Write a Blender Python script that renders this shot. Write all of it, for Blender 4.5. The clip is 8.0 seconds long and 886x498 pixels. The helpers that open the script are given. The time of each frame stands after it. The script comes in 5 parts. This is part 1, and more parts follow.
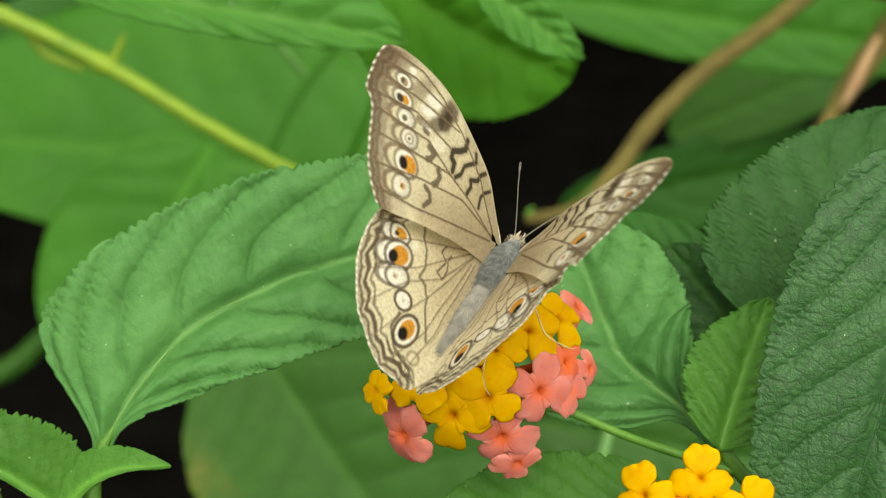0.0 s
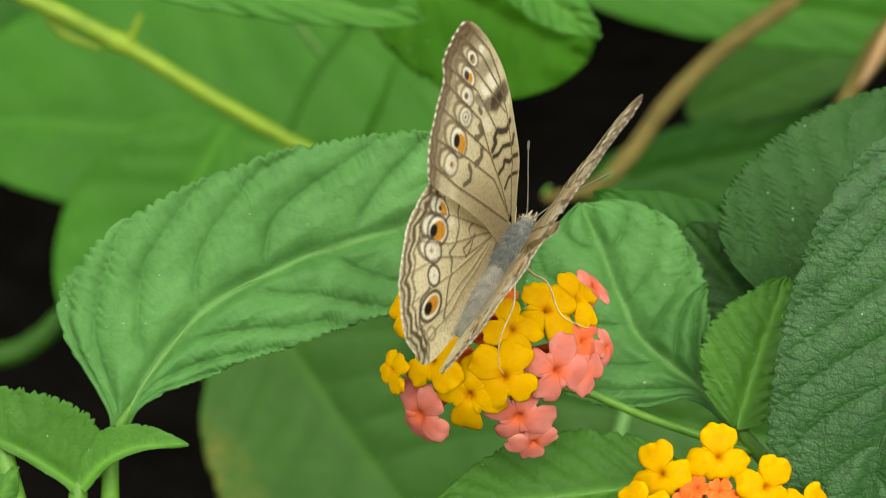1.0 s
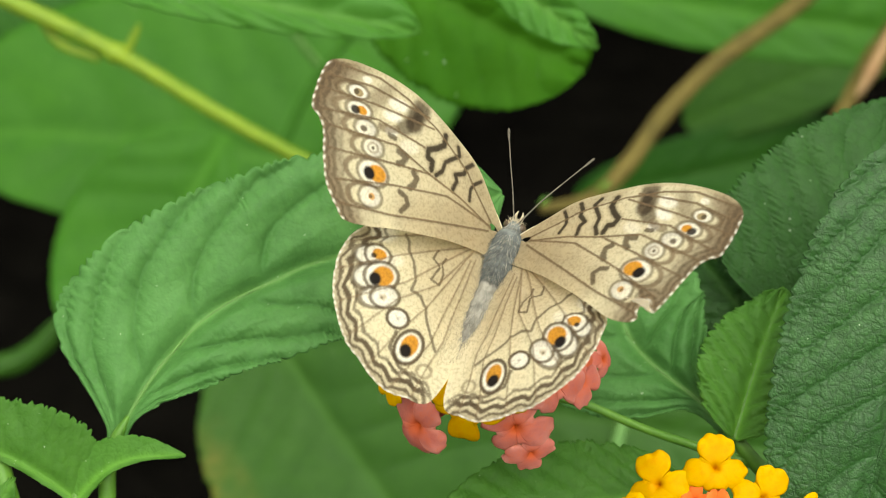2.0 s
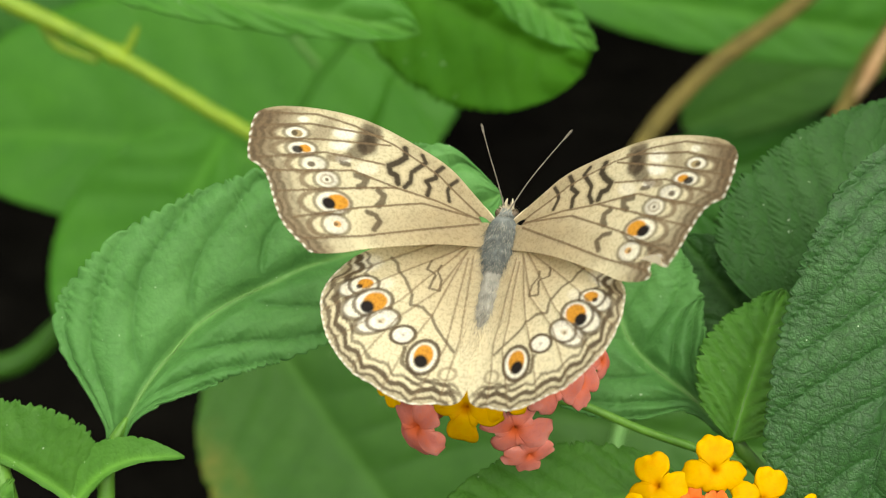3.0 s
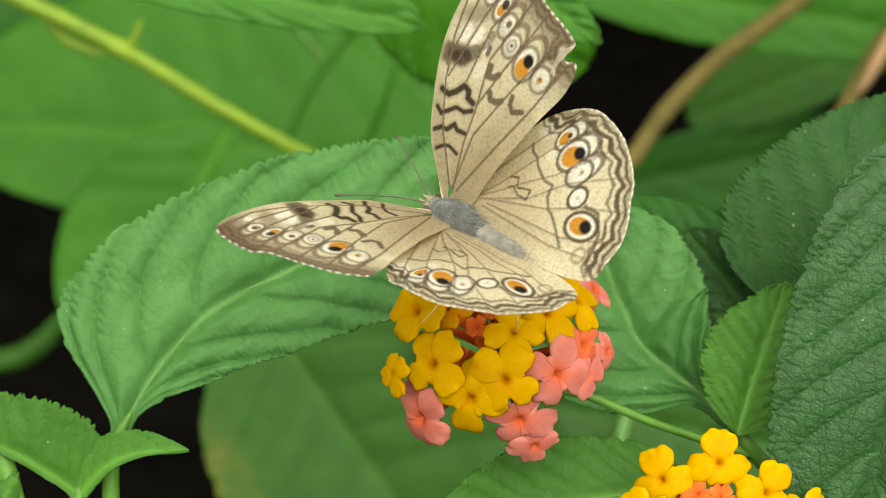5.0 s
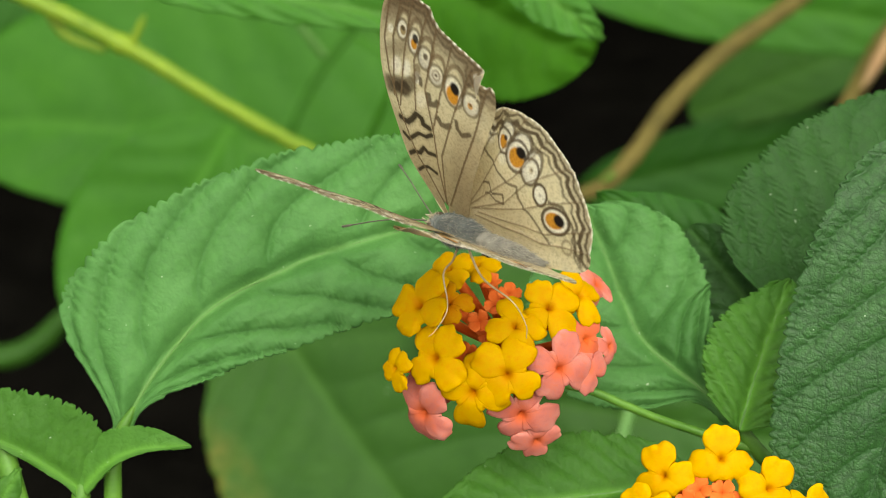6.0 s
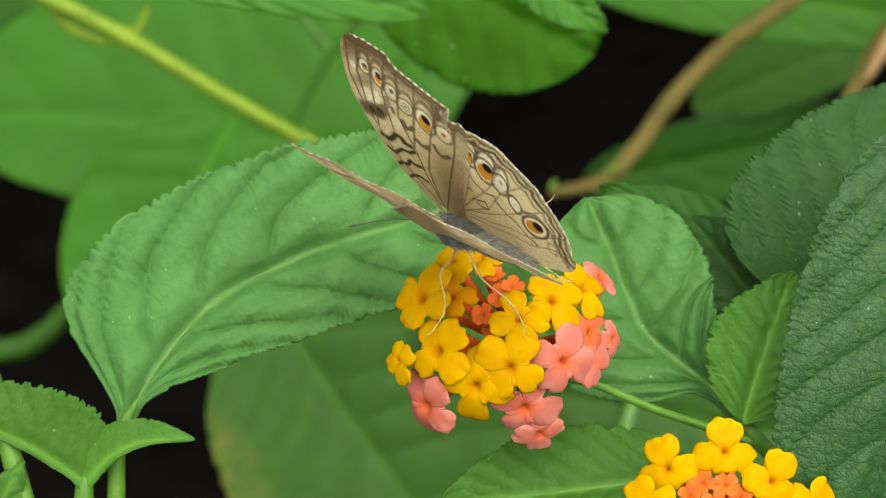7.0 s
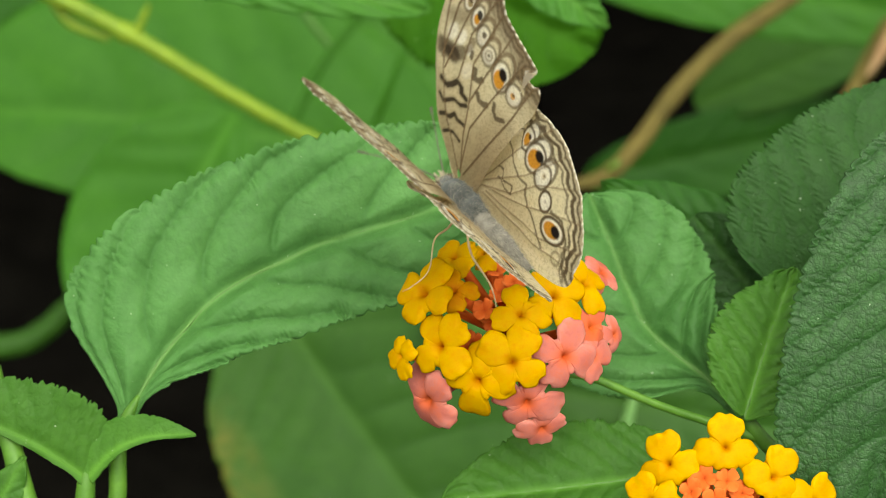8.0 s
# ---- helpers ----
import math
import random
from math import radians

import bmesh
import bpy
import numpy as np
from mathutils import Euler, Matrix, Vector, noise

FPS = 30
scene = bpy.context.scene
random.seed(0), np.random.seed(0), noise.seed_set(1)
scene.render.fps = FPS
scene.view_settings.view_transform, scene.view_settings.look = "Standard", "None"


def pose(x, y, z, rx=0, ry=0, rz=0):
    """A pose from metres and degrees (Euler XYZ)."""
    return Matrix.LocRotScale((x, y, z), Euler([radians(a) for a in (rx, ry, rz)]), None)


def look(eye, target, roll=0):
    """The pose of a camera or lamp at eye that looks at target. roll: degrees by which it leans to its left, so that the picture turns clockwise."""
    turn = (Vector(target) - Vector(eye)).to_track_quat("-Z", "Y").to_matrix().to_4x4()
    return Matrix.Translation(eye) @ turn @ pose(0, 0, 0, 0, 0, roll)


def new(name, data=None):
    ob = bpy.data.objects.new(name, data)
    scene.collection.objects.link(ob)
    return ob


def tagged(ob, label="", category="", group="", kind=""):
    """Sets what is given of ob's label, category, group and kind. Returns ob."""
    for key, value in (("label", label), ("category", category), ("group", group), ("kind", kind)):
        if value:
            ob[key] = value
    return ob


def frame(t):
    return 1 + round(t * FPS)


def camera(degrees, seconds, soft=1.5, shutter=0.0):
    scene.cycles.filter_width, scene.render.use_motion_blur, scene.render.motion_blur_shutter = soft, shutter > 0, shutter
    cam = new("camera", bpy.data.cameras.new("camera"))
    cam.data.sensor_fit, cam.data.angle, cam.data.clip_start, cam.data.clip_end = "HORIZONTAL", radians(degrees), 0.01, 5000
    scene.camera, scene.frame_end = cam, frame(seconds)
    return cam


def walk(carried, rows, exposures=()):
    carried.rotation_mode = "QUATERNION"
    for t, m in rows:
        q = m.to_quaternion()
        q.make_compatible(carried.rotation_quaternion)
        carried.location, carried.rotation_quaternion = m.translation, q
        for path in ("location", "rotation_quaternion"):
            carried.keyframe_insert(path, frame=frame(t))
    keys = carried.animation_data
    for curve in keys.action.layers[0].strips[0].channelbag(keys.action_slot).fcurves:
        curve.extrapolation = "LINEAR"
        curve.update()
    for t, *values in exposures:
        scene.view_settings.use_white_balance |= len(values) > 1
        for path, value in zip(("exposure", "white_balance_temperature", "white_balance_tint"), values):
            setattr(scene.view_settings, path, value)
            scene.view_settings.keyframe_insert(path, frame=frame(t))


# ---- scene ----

# ---- camera ----
# The stand frame: x right, y up the slope of view, z towards the viewer, in millimetres,
# with its origin on the flower head, 250 mm from the lens.
TILT = 35.0
REACH = 0.25
HEIGHT = 0.62
STAND = pose(0, 0, HEIGHT, 90 - TILT, 0, 0)
SLOPE = STAND @ Matrix.Translation((0, 0, -REACH))


# the taller bushes stand further back
BEHIND = STAND @ Matrix.Scale(1.6, 4) @ Matrix.Translation((0, 0, -REACH))


def spot(x, y, z):
    """A place in the world, from millimetres in the stand frame."""
    return SLOPE @ Vector((x * 0.001, y * 0.001, z * 0.001))


cam = camera(24.0, 8.0, soft=0.75, shutter=0.2)
cam.data.dof.use_dof = True
cam.data.dof.focus_distance = 0.248
cam.data.dof.aperture_fstop = 32.0

# seconds, turn to the left, tilt up, in degrees from the middle of the shot
SWAY = [
    (0, -0.4548, 0.3897),
    (0.5, -0.1483, -0.0441),
    (1, 0.0120, -0.1899),
    (1.5, -0.0235, 0.0151),
    (3, -0.0950, 0.1429),
    (3.5, -0.0918, 0.1136),
    (4, -0.0029, -0.0058),
    (4.5, 0.0000, 0.0000),
    (6, 0.0864, -0.1427),
    (6.5, 0.0598, -0.1662),
    (7, 0.1788, -0.3417),
    (7.5, 0.1967, -0.4338),
    (8, 0.2144, -0.4548),
]
walk(cam, [(t, STAND @ pose(0, 0, 0, up, left, 0)) for t, left, up in SWAY], [(0, 0.22, 6900, 4), (8, 0.22, 6900, 4)])

# ---- light ----
world = bpy.data.worlds.new("overcast_sky")
scene.world = world
world.use_nodes = True
wn = world.node_tree
sky = wn.nodes.new("ShaderNodeTexSky")
sky.sky_type = "NISHITA"
sky.sun_disc = False
sky.sun_elevation = radians(63)
sky.sun_rotation = radians(165)
sky.dust_density = 4.0
# cloud takes most of the blue out of the sky
cloud = wn.nodes.new("ShaderNodeHueSaturation")
cloud.inputs["Saturation"].default_value = 0.1
wn.links.new(sky.outputs[0], cloud.inputs["Color"])
wn.links.new(cloud.outputs[0], wn.nodes["Background"].inputs[0])
wn.nodes["Background"].inputs[1].default_value = 0.42

sun = new("sun", bpy.data.lights.new("sun", "SUN"))
sun.data.energy = 1.05
sun.data.angle = radians(80)
sun.data.color = (1.0, 0.93, 0.73)
sun.matrix_world = look((0.13, -0.30, 1.60), (0, 0.2, 0.45))

# ---- materials ----


def ramp(nt, fac, stops):
    node = nt.nodes.new("ShaderNodeValToRGB")
    while len(node.color_ramp.elements) < len(stops):
        node.color_ramp.elements.new(0.5)
    for el, (p, c) in zip(node.color_ramp.elements, stops):
        el.position, el.color = p, (*c, 1)
    nt.links.new(fac, node.inputs[0])
    return node.outputs[0]


def noise_tex(nt, scale, detail=4, rough=0.6):
    co = nt.nodes.new("ShaderNodeTexCoord")
    node = nt.nodes.new("ShaderNodeTexNoise")
    node.inputs["Scale"].default_value = scale
    node.inputs["Detail"].default_value = detail
    node.inputs["Roughness"].default_value = rough
    nt.links.new(co.outputs["Object"], node.inputs["Vector"])
    return node.outputs[0]


def mixed(nt, fac, a, b, kind="MIX"):
    node = nt.nodes.new("ShaderNodeMix")
    node.data_type, node.blend_type = "RGBA", kind
    for value, slot in ((fac, 0), (a, 6), (b, 7)):
        if isinstance(value, (int, float)):
            node.inputs[slot].default_value = value
        elif isinstance(value, tuple):
            node.inputs[slot].default_value = (*value, 1)
        else:
            nt.links.new(value, node.inputs[slot])
    return node.outputs[2]


def start(name, rough=0.5):
    m = bpy.data.materials.new(name)
    m.use_nodes = True
    nt = m.node_tree
    b = nt.nodes["Principled BSDF"]
    b.inputs["Roughness"].default_value = rough
    b.inputs["Specular IOR Level"].default_value = 0.25
    return m, nt, b


def relief(nt, b, height, strength, distance):
    bump = nt.nodes.new("ShaderNodeBump")
    bump.inputs["Strength"].default_value = strength
    bump.inputs["Distance"].default_value = distance
    nt.links.new(height, bump.inputs["Height"])
    nt.links.new(bump.outputs[0], b.inputs["Normal"])
    return bump


def see_through(nt, b, colour, amount):
    """Mix in light that passes through a thin leaf or petal."""
    tr = nt.nodes.new("ShaderNodeBsdfTranslucent")
    mix = nt.nodes.new("ShaderNodeMixShader")
    mix.inputs[0].default_value = amount
    nt.links.new(colour, tr.inputs[0])
    nt.links.new(b.outputs[0], mix.inputs[1])
    nt.links.new(tr.outputs[0], mix.inputs[2])
    nt.links.new(mix.outputs[0], nt.nodes["Material Output"].inputs[0])


def leaf_material(name, dark, light, vein, rough=0.45, fine=900.0, bump=0.5, through_light=0.25, gloss=0.14, net_dark=0.0):
    m, nt, b = start(name, rough)
    b.inputs["Specular IOR Level"].default_value = gloss
    # a net of fine sunken veinlets at two sizes
    co = nt.nodes.new("ShaderNodeTexCoord")
    wob = nt.nodes.new("ShaderNodeMix")
    wob.data_type, wob.blend_type = "RGBA", "ADD"
    wob.inputs[0].default_value = 0.0004
    warp = nt.nodes.new("ShaderNodeTexNoise")
    warp.inputs["Scale"].default_value = 400
    nt.links.new(co.outputs["Object"], warp.inputs["Vector"])
    nt.links.new(co.outputs["Object"], wob.inputs[6])
    nt.links.new(warp.outputs["Color"], wob.inputs[7])
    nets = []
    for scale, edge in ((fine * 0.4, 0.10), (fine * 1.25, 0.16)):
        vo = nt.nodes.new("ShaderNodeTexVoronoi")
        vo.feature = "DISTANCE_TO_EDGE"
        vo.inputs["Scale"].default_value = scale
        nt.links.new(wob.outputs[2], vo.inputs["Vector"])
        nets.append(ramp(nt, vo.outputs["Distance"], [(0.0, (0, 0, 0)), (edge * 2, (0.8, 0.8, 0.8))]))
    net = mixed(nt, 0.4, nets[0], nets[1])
    broad = noise_tex(nt, 60, 3)
    grain = noise_tex(nt, 420, 5, 0.7)
    col = ramp(nt, broad, [(0.3, dark), (0.7, light)])
    col = mixed(nt, 0.35, col, ramp(nt, grain, [(0.35, dark), (0.65, light)]))
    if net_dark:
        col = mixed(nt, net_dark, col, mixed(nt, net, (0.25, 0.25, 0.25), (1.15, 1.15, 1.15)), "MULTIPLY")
    at = nt.nodes.new("ShaderNodeAttribute")
    at.attribute_name = "vein"
    col = mixed(nt, at.outputs["Fac"], col, vein)
    dust = noise_tex(nt, 1500, 2, 0.5)
    col = mixed(nt, ramp(nt, dust, [(0.75, (0, 0, 0)), (0.785, (0.7, 0.7, 0.7))]), col, (0.35, 0.42, 0.30))
    # shade in the sunken side veins, mixed into the colour as darker green
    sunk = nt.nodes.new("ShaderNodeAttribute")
    sunk.attribute_name = "groove_shade"
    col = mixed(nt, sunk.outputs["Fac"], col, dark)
    rim = nt.nodes.new("ShaderNodeAttribute")
    rim.attribute_name = "worn"
    spots = mixed(nt, 1.0, rim.outputs["Fac"], ramp(nt, noise_tex(nt, 260, 4, 0.65), [(0.38, (0.15, 0.15, 0.15)), (0.62, (1.3, 1.3, 1.3))]), "MULTIPLY")
    col = mixed(nt, spots, col, (0.15, 0.120, 0.020))
    rnd = nt.nodes.new("ShaderNodeObjectInfo")
    hsv = nt.nodes.new("ShaderNodeHueSaturation")
    mr = nt.nodes.new("ShaderNodeMapRange")
    mr.inputs[3].default_value, mr.inputs[4].default_value = 0.9, 1.1
    nt.links.new(rnd.outputs["Random"], mr.inputs[0])
    nt.links.new(mr.outputs[0], hsv.inputs["Value"])
    nt.links.new(col, hsv.inputs["Color"])
    col = hsv.outputs[0]
    nt.links.new(col, b.inputs["Base Color"])
    relief(nt, b, net, bump, 0.0003)
    see_through(nt, b, col, through_light)
    return m


def plain_material(name, a, c, scale=300, rough=0.5, through_light=0.0, bump=0.2, distance=0.0002):
    m, nt, b = start(name, rough)
    n = noise_tex(nt, scale, 5, 0.65)
    col = ramp(nt, n, [(0.3, a), (0.7, c)])
    nt.links.new(col, b.inputs["Base Color"])
    relief(nt, b, n, bump, distance)
    if through_light:
        see_through(nt, b, col, through_light)
    return m


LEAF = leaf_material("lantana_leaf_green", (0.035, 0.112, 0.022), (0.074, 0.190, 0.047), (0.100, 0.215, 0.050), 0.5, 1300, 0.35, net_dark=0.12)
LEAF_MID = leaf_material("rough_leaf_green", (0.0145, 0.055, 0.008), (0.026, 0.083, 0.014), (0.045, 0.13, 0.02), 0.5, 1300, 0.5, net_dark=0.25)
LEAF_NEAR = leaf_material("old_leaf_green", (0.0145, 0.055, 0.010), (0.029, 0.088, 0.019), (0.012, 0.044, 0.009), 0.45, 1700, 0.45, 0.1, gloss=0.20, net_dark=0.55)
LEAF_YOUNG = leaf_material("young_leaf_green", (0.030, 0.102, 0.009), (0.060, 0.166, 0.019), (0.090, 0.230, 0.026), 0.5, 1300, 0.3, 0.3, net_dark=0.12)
LEAF_FAR = leaf_material("broad_leaf_green", (0.0195, 0.088, 0.004), (0.0335, 0.124, 0.007), (0.045, 0.150, 0.01), 0.55, 500, 0.15, 0.3)
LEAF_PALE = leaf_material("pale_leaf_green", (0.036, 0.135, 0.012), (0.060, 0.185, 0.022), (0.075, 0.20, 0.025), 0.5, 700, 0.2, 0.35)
LEAF_SHRUB = leaf_material("mid_leaf_green", (0.020, 0.082, 0.003), (0.033, 0.115, 0.005), (0.038, 0.12, 0.008), 0.6, 500, 0.15, 0.3, gloss=0.06)
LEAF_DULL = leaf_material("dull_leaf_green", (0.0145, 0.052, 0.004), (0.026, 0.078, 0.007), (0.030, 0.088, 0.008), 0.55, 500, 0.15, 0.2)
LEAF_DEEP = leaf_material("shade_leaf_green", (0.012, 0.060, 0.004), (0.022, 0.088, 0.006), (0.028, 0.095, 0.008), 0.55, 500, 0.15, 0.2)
STEM_GREEN = plain_material("stem_yellow_green", (0.078, 0.138, 0.005), (0.155, 0.225, 0.012), 250, 0.5)
STALK = plain_material("flower_stalk_green", (0.036, 0.105, 0.008), (0.072, 0.168, 0.016), 350, 0.5)
RIB = plain_material("leaf_rib_pale_green", (0.056, 0.136, 0.028), (0.082, 0.172, 0.040), 400, 0.5)
TWIG = plain_material("brown_twig_bark", (0.050, 0.040, 0.006), (0.095, 0.073, 0.014), 180, 0.8, 0, 0.6, 0.0006)
BARK = plain_material("peeling_bark", (0.19, 0.11, 0.05), (0.31, 0.20, 0.10), 200, 0.8, 0, 0.6, 0.0006)
# Near black: the deep shade under the bushes is put into the soil's colour.
SOIL = plain_material("shade_black_soil", (0.0016, 0.0015, 0.0013), (0.0042, 0.0038, 0.0030), 30, 0.95, 0, 1.0, 0.01)


def petal_material(name, a, c, heart, rim):
    """A soft petal with a deeper tint round the throat and a paler rim."""
    m, nt, b = start(name, 0.6)
    b.inputs["Specular IOR Level"].default_value = 0.06
    n = noise_tex(nt, 450, 5, 0.65)
    col = ramp(nt, n, [(0.3, a), (0.7, c)])
    tip = nt.nodes.new("ShaderNodeAttribute")
    tip.attribute_name = "rim"
    col = mixed(nt, tip.outputs["Fac"], col, rim)
    blot = noise_tex(nt, 900, 3, 0.7)
    col = mixed(nt, ramp(nt, blot, [(0.45, (0, 0, 0)), (0.75, (0.5, 0.5, 0.5))]), col, heart)
    at = nt.nodes.new("ShaderNodeAttribute")
    at.attribute_name = "heart"
    col = mixed(nt, at.outputs["Fac"], col, heart)
    nt.links.new(col, b.inputs["Base Color"])
    relief(nt, b, n, 0.5, 0.0003)
    see_through(nt, b, col, 0.42)
    return m


YELLOW = petal_material("petal_yellow", (0.52, 0.280, 0.0005), (0.63, 0.385, 0.0005), (0.50, 0.14, 0.001), (0.66, 0.40, 0.001))
PINK = petal_material("petal_pink", (0.46, 0.118, 0.088), (0.63, 0.225, 0.175), (0.60, 0.095, 0.006), (0.80, 0.38, 0.31))
ORANGE = petal_material("petal_orange", (0.62, 0.11, 0.018), (0.74, 0.18, 0.03), (0.5, 0.07, 0.01), (0.78, 0.24, 0.06))
CORAL = petal_material("petal_coral", (0.56, 0.105, 0.045), (0.66, 0.17, 0.085), (0.66, 0.12, 0.012), (0.76, 0.28, 0.18))
AMBER_PETAL = petal_material("petal_deep_yellow", (0.44, 0.175, 0.001), (0.53, 0.24, 0.001), (0.46, 0.12, 0.001), (0.62, 0.33, 0.001))

# no gloss, so the shade in the soil's colour stays black
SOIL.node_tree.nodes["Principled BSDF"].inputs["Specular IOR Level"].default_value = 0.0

# ---- building ----


def part(name, bm, material, parent, label="", smooth=True):
    """One mesh object out of a bmesh, under a thing or a part."""
    me = bpy.data.meshes.new(name)
    bm.to_mesh(me)
    bm.free()
    if smooth:
        me.polygons.foreach_set("use_smooth", [True] * len(me.polygons))
    if material:
        me.materials.append(material)
    ob = new(name, me)
    ob.parent = parent
    if label:
        ob["label"] = label
    return ob


def mesh_part(name, verts, faces, material, parent, label="", layers=None):
    """The same from arrays, with per-vertex layers."""
    me = bpy.data.meshes.new(name)
    me.from_pydata([tuple(v) for v in verts], [], [tuple(int(i) for i in f) for f in faces])
    me.polygons.foreach_set("use_smooth", [True] * len(me.polygons))
    for key, values in (layers or {}).items():
        if values.ndim == 2:
            me.attributes.new(key, "FLOAT_COLOR", "POINT").data.foreach_set("color", values.astype(np.float32).ravel())
        else:
            me.attributes.new(key, "FLOAT", "POINT").data.foreach_set("value", values.astype(np.float32).ravel())
    me.materials.append(material)
    ob = new(name, me)
    ob.parent = parent
    if label:
        ob["label"] = label
    return ob


def empty(name, m, label, category, group="", kind=""):
    ob = new(name)
    ob.empty_display_size = 0.005
    ob.matrix_world = m
    return tagged(ob, label, category, group, kind)


def grid_faces(nu, nv):
    i, j = np.meshgrid(np.arange(nu - 1), np.arange(nv - 1), indexing="ij")
    a = (i * nv + j).ravel()
    return np.stack([a, a + nv, a + nv + 1, a + 1], 1)


def smooth_path(pts, n):
    """A Catmull-Rom curve through a few points."""
    p = [np.array(q, float) for q in pts]
    p = [2 * p[0] - p[1]] + p + [2 * p[-1] - p[-2]]
    out = []
    m = len(p) - 3
    for k in range(n):
        s = k / (n - 1) * m
        i = min(int(s), m - 1)
        t = s - i
        a, b, c, d = p[i:i + 4]
        out.append(0.5 * (2 * b + (c - a) * t + (2 * a - 5 * b + 4 * c - d) * t * t + (3 * b - a - 3 * c + d) * t ** 3))
    return np.array(out)


def rod(name, pts, radii, material, parent, label="", n=28, sides=12, knob=0.0, seed=0):
    """A tapered, slightly uneven stem along a smooth path, in millimetres of the parent's frame."""
    rnd = np.random.RandomState(seed)
    path = smooth_path(pts, n)
    rad = np.interp(np.linspace(0, 1, n), np.linspace(0, 1, len(radii)), radii)
    rad = rad * (1 + knob * (rnd.rand(n) - 0.5))
    tan = np.gradient(path, axis=0)
    tan /= np.linalg.norm(tan, axis=1)[:, None]
    ref = np.array((0.3, 0.2, 0.93))
    verts = []
    for k in range(n):
        a = np.cross(tan[k], ref)
        a /= np.linalg.norm(a)
        b = np.cross(tan[k], a)
        for s in range(sides):
            th = 2 * math.pi * s / sides
            verts.append(path[k] + rad[k] * (a * math.cos(th) + b * math.sin(th)))
    faces = []
    for k in range(n - 1):
        for s in range(sides):
            t = (s + 1) % sides
            faces.append((k * sides + s, k * sides + t, (k + 1) * sides + t, (k + 1) * sides + s))
    faces.append(tuple(range(sides - 1, -1, -1)))
    faces.append(tuple(range((n - 1) * sides, n * sides)))
    return mesh_part(name, np.array(verts) * 0.001, faces, material, parent, label)


# shares of the midrib at which a leaf's half widths are given
ALONG = (0, 0.03, 0.06, 0.1, 0.15, 0.2, 0.3, 0.4, 0.5, 0.6, 0.7, 0.8, 0.9, 0.96, 1)


def leaf(parent, base, tip, wl, wr, material, roll=0.0, bend=0.0, sway=0.0, fold=0.12, teeth=34, tooth=0.05,
         pairs=8, quilt=0.5, shape=(0.8, 1.1), nu=150, nv=29, worn=0.0, seed=0, label="", thick=0.25, wave=0.4, midrib=0.5, rake=0.3, ripple=0.04, rib=0.0, vein_show=0.35,
         mid=None, bow=1.25):
    """A leaf from its foot to its tip (millimetres in the parent's frame): half widths to the left and right of the midrib,
    toothed margin, sunken side veins with a quilted blade between them, a bent midrib. With mid, a list of places, the
    midrib follows them and wl and wr are the half widths at the stations ALONG it."""
    rnd = np.random.RandomState(seed)
    base, tip = np.array(base, float), np.array(tip, float)
    ax = tip - base
    length = np.linalg.norm(ax)
    ax /= length
    nz = np.array((0, 0, 1.0))
    ay = np.cross(nz, ax)
    ay /= np.linalg.norm(ay)
    an = np.cross(ax, ay)
    c, s = math.cos(radians(roll)), math.sin(radians(roll))
    ay, an = ay * c + an * s, an * c - ay * s
    u = np.linspace(0, 1, nu)[:, None]
    v = np.linspace(-1, 1, nv)[None, :]
    p, q = shape
    um = p / (p + q)
    prof = (np.clip(u, 0, 1) ** p) * ((1 - u) ** q) / (um ** p * (1 - um) ** q)
    saw = np.mod(u * teeth + 0.35 * np.sin(u * 37 + seed) + 0.3 * np.sin(u * 83 + 2 * seed), 1.0)
    tooth_shape = np.sin(math.pi * np.where(saw < 0.66, saw / 1.32, 0.5 + (saw - 0.66) / 0.68)) ** 0.8
    edge = prof * (1 + tooth * (tooth_shape - 0.5) * np.clip(prof * 3, 0, 1)) + 0.012
    if mid is None:
        half = np.where(v > 0, wl, wr)
    else:
        wide = [smooth_path([(a, w) for a, w in zip(ALONG, side)], 300) for side in (wl, wr)]
        half = np.where(v > 0, *[np.interp(u, w[:, 0], np.maximum(w[:, 1], 0.05)) for w in wide])
        edge = 1 + tooth * (tooth_shape - 0.5) * np.clip(8 * (1 - u), 0, 1) * np.clip(u * 12 - 0.6, 0, 1)
    y = v * half * edge
    x = u * length
    x, y = np.broadcast_arrays(x, y)
    y = y + sway * 4 * u * (1 - u)
    av = np.abs(v) + 0 * u
    # side veins rise towards the tip
    phase = pairs * (u - rake * av ** bow * (1 - 0.45 * u)) + np.where(v > 0, 0.0, 0.35)
    phase = phase + 0.22 * np.sin(u * 11 + seed * 1.7 + 2.0 * np.sign(v)) * (0.4 + 0.6 * av)
    near = np.abs(np.mod(phase, 1.0) - 0.5) * 2
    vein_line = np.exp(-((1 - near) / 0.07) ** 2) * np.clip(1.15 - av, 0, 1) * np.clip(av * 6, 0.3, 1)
    mid_line = np.exp(-(v * np.maximum(half, 1) * edge / midrib) ** 2) * (1 - 0.6 * u)
    calm = np.clip(u / 0.14, 0.1, 1)
    z = calm * quilt * (0.7 * np.cos(near * math.pi / 2) - 0.3 * np.exp(-((1 - near) / 0.10) ** 2)) * (1 - 0.35 * av) * np.clip(av * 5, 0.3, 1) - quilt * 0.8 * np.exp(-(y - sway * 4 * u * (1 - u)) ** 2 / 1.2)
    # ladders of cross veins between the side veins
    rung = np.mod(av * 9 + 0.8 * np.abs(near - 0.5) + 0.25 * np.sin(phase * 6.28 + seed) + 0.3 * np.sin(u * 23), 1.0) - 0.5
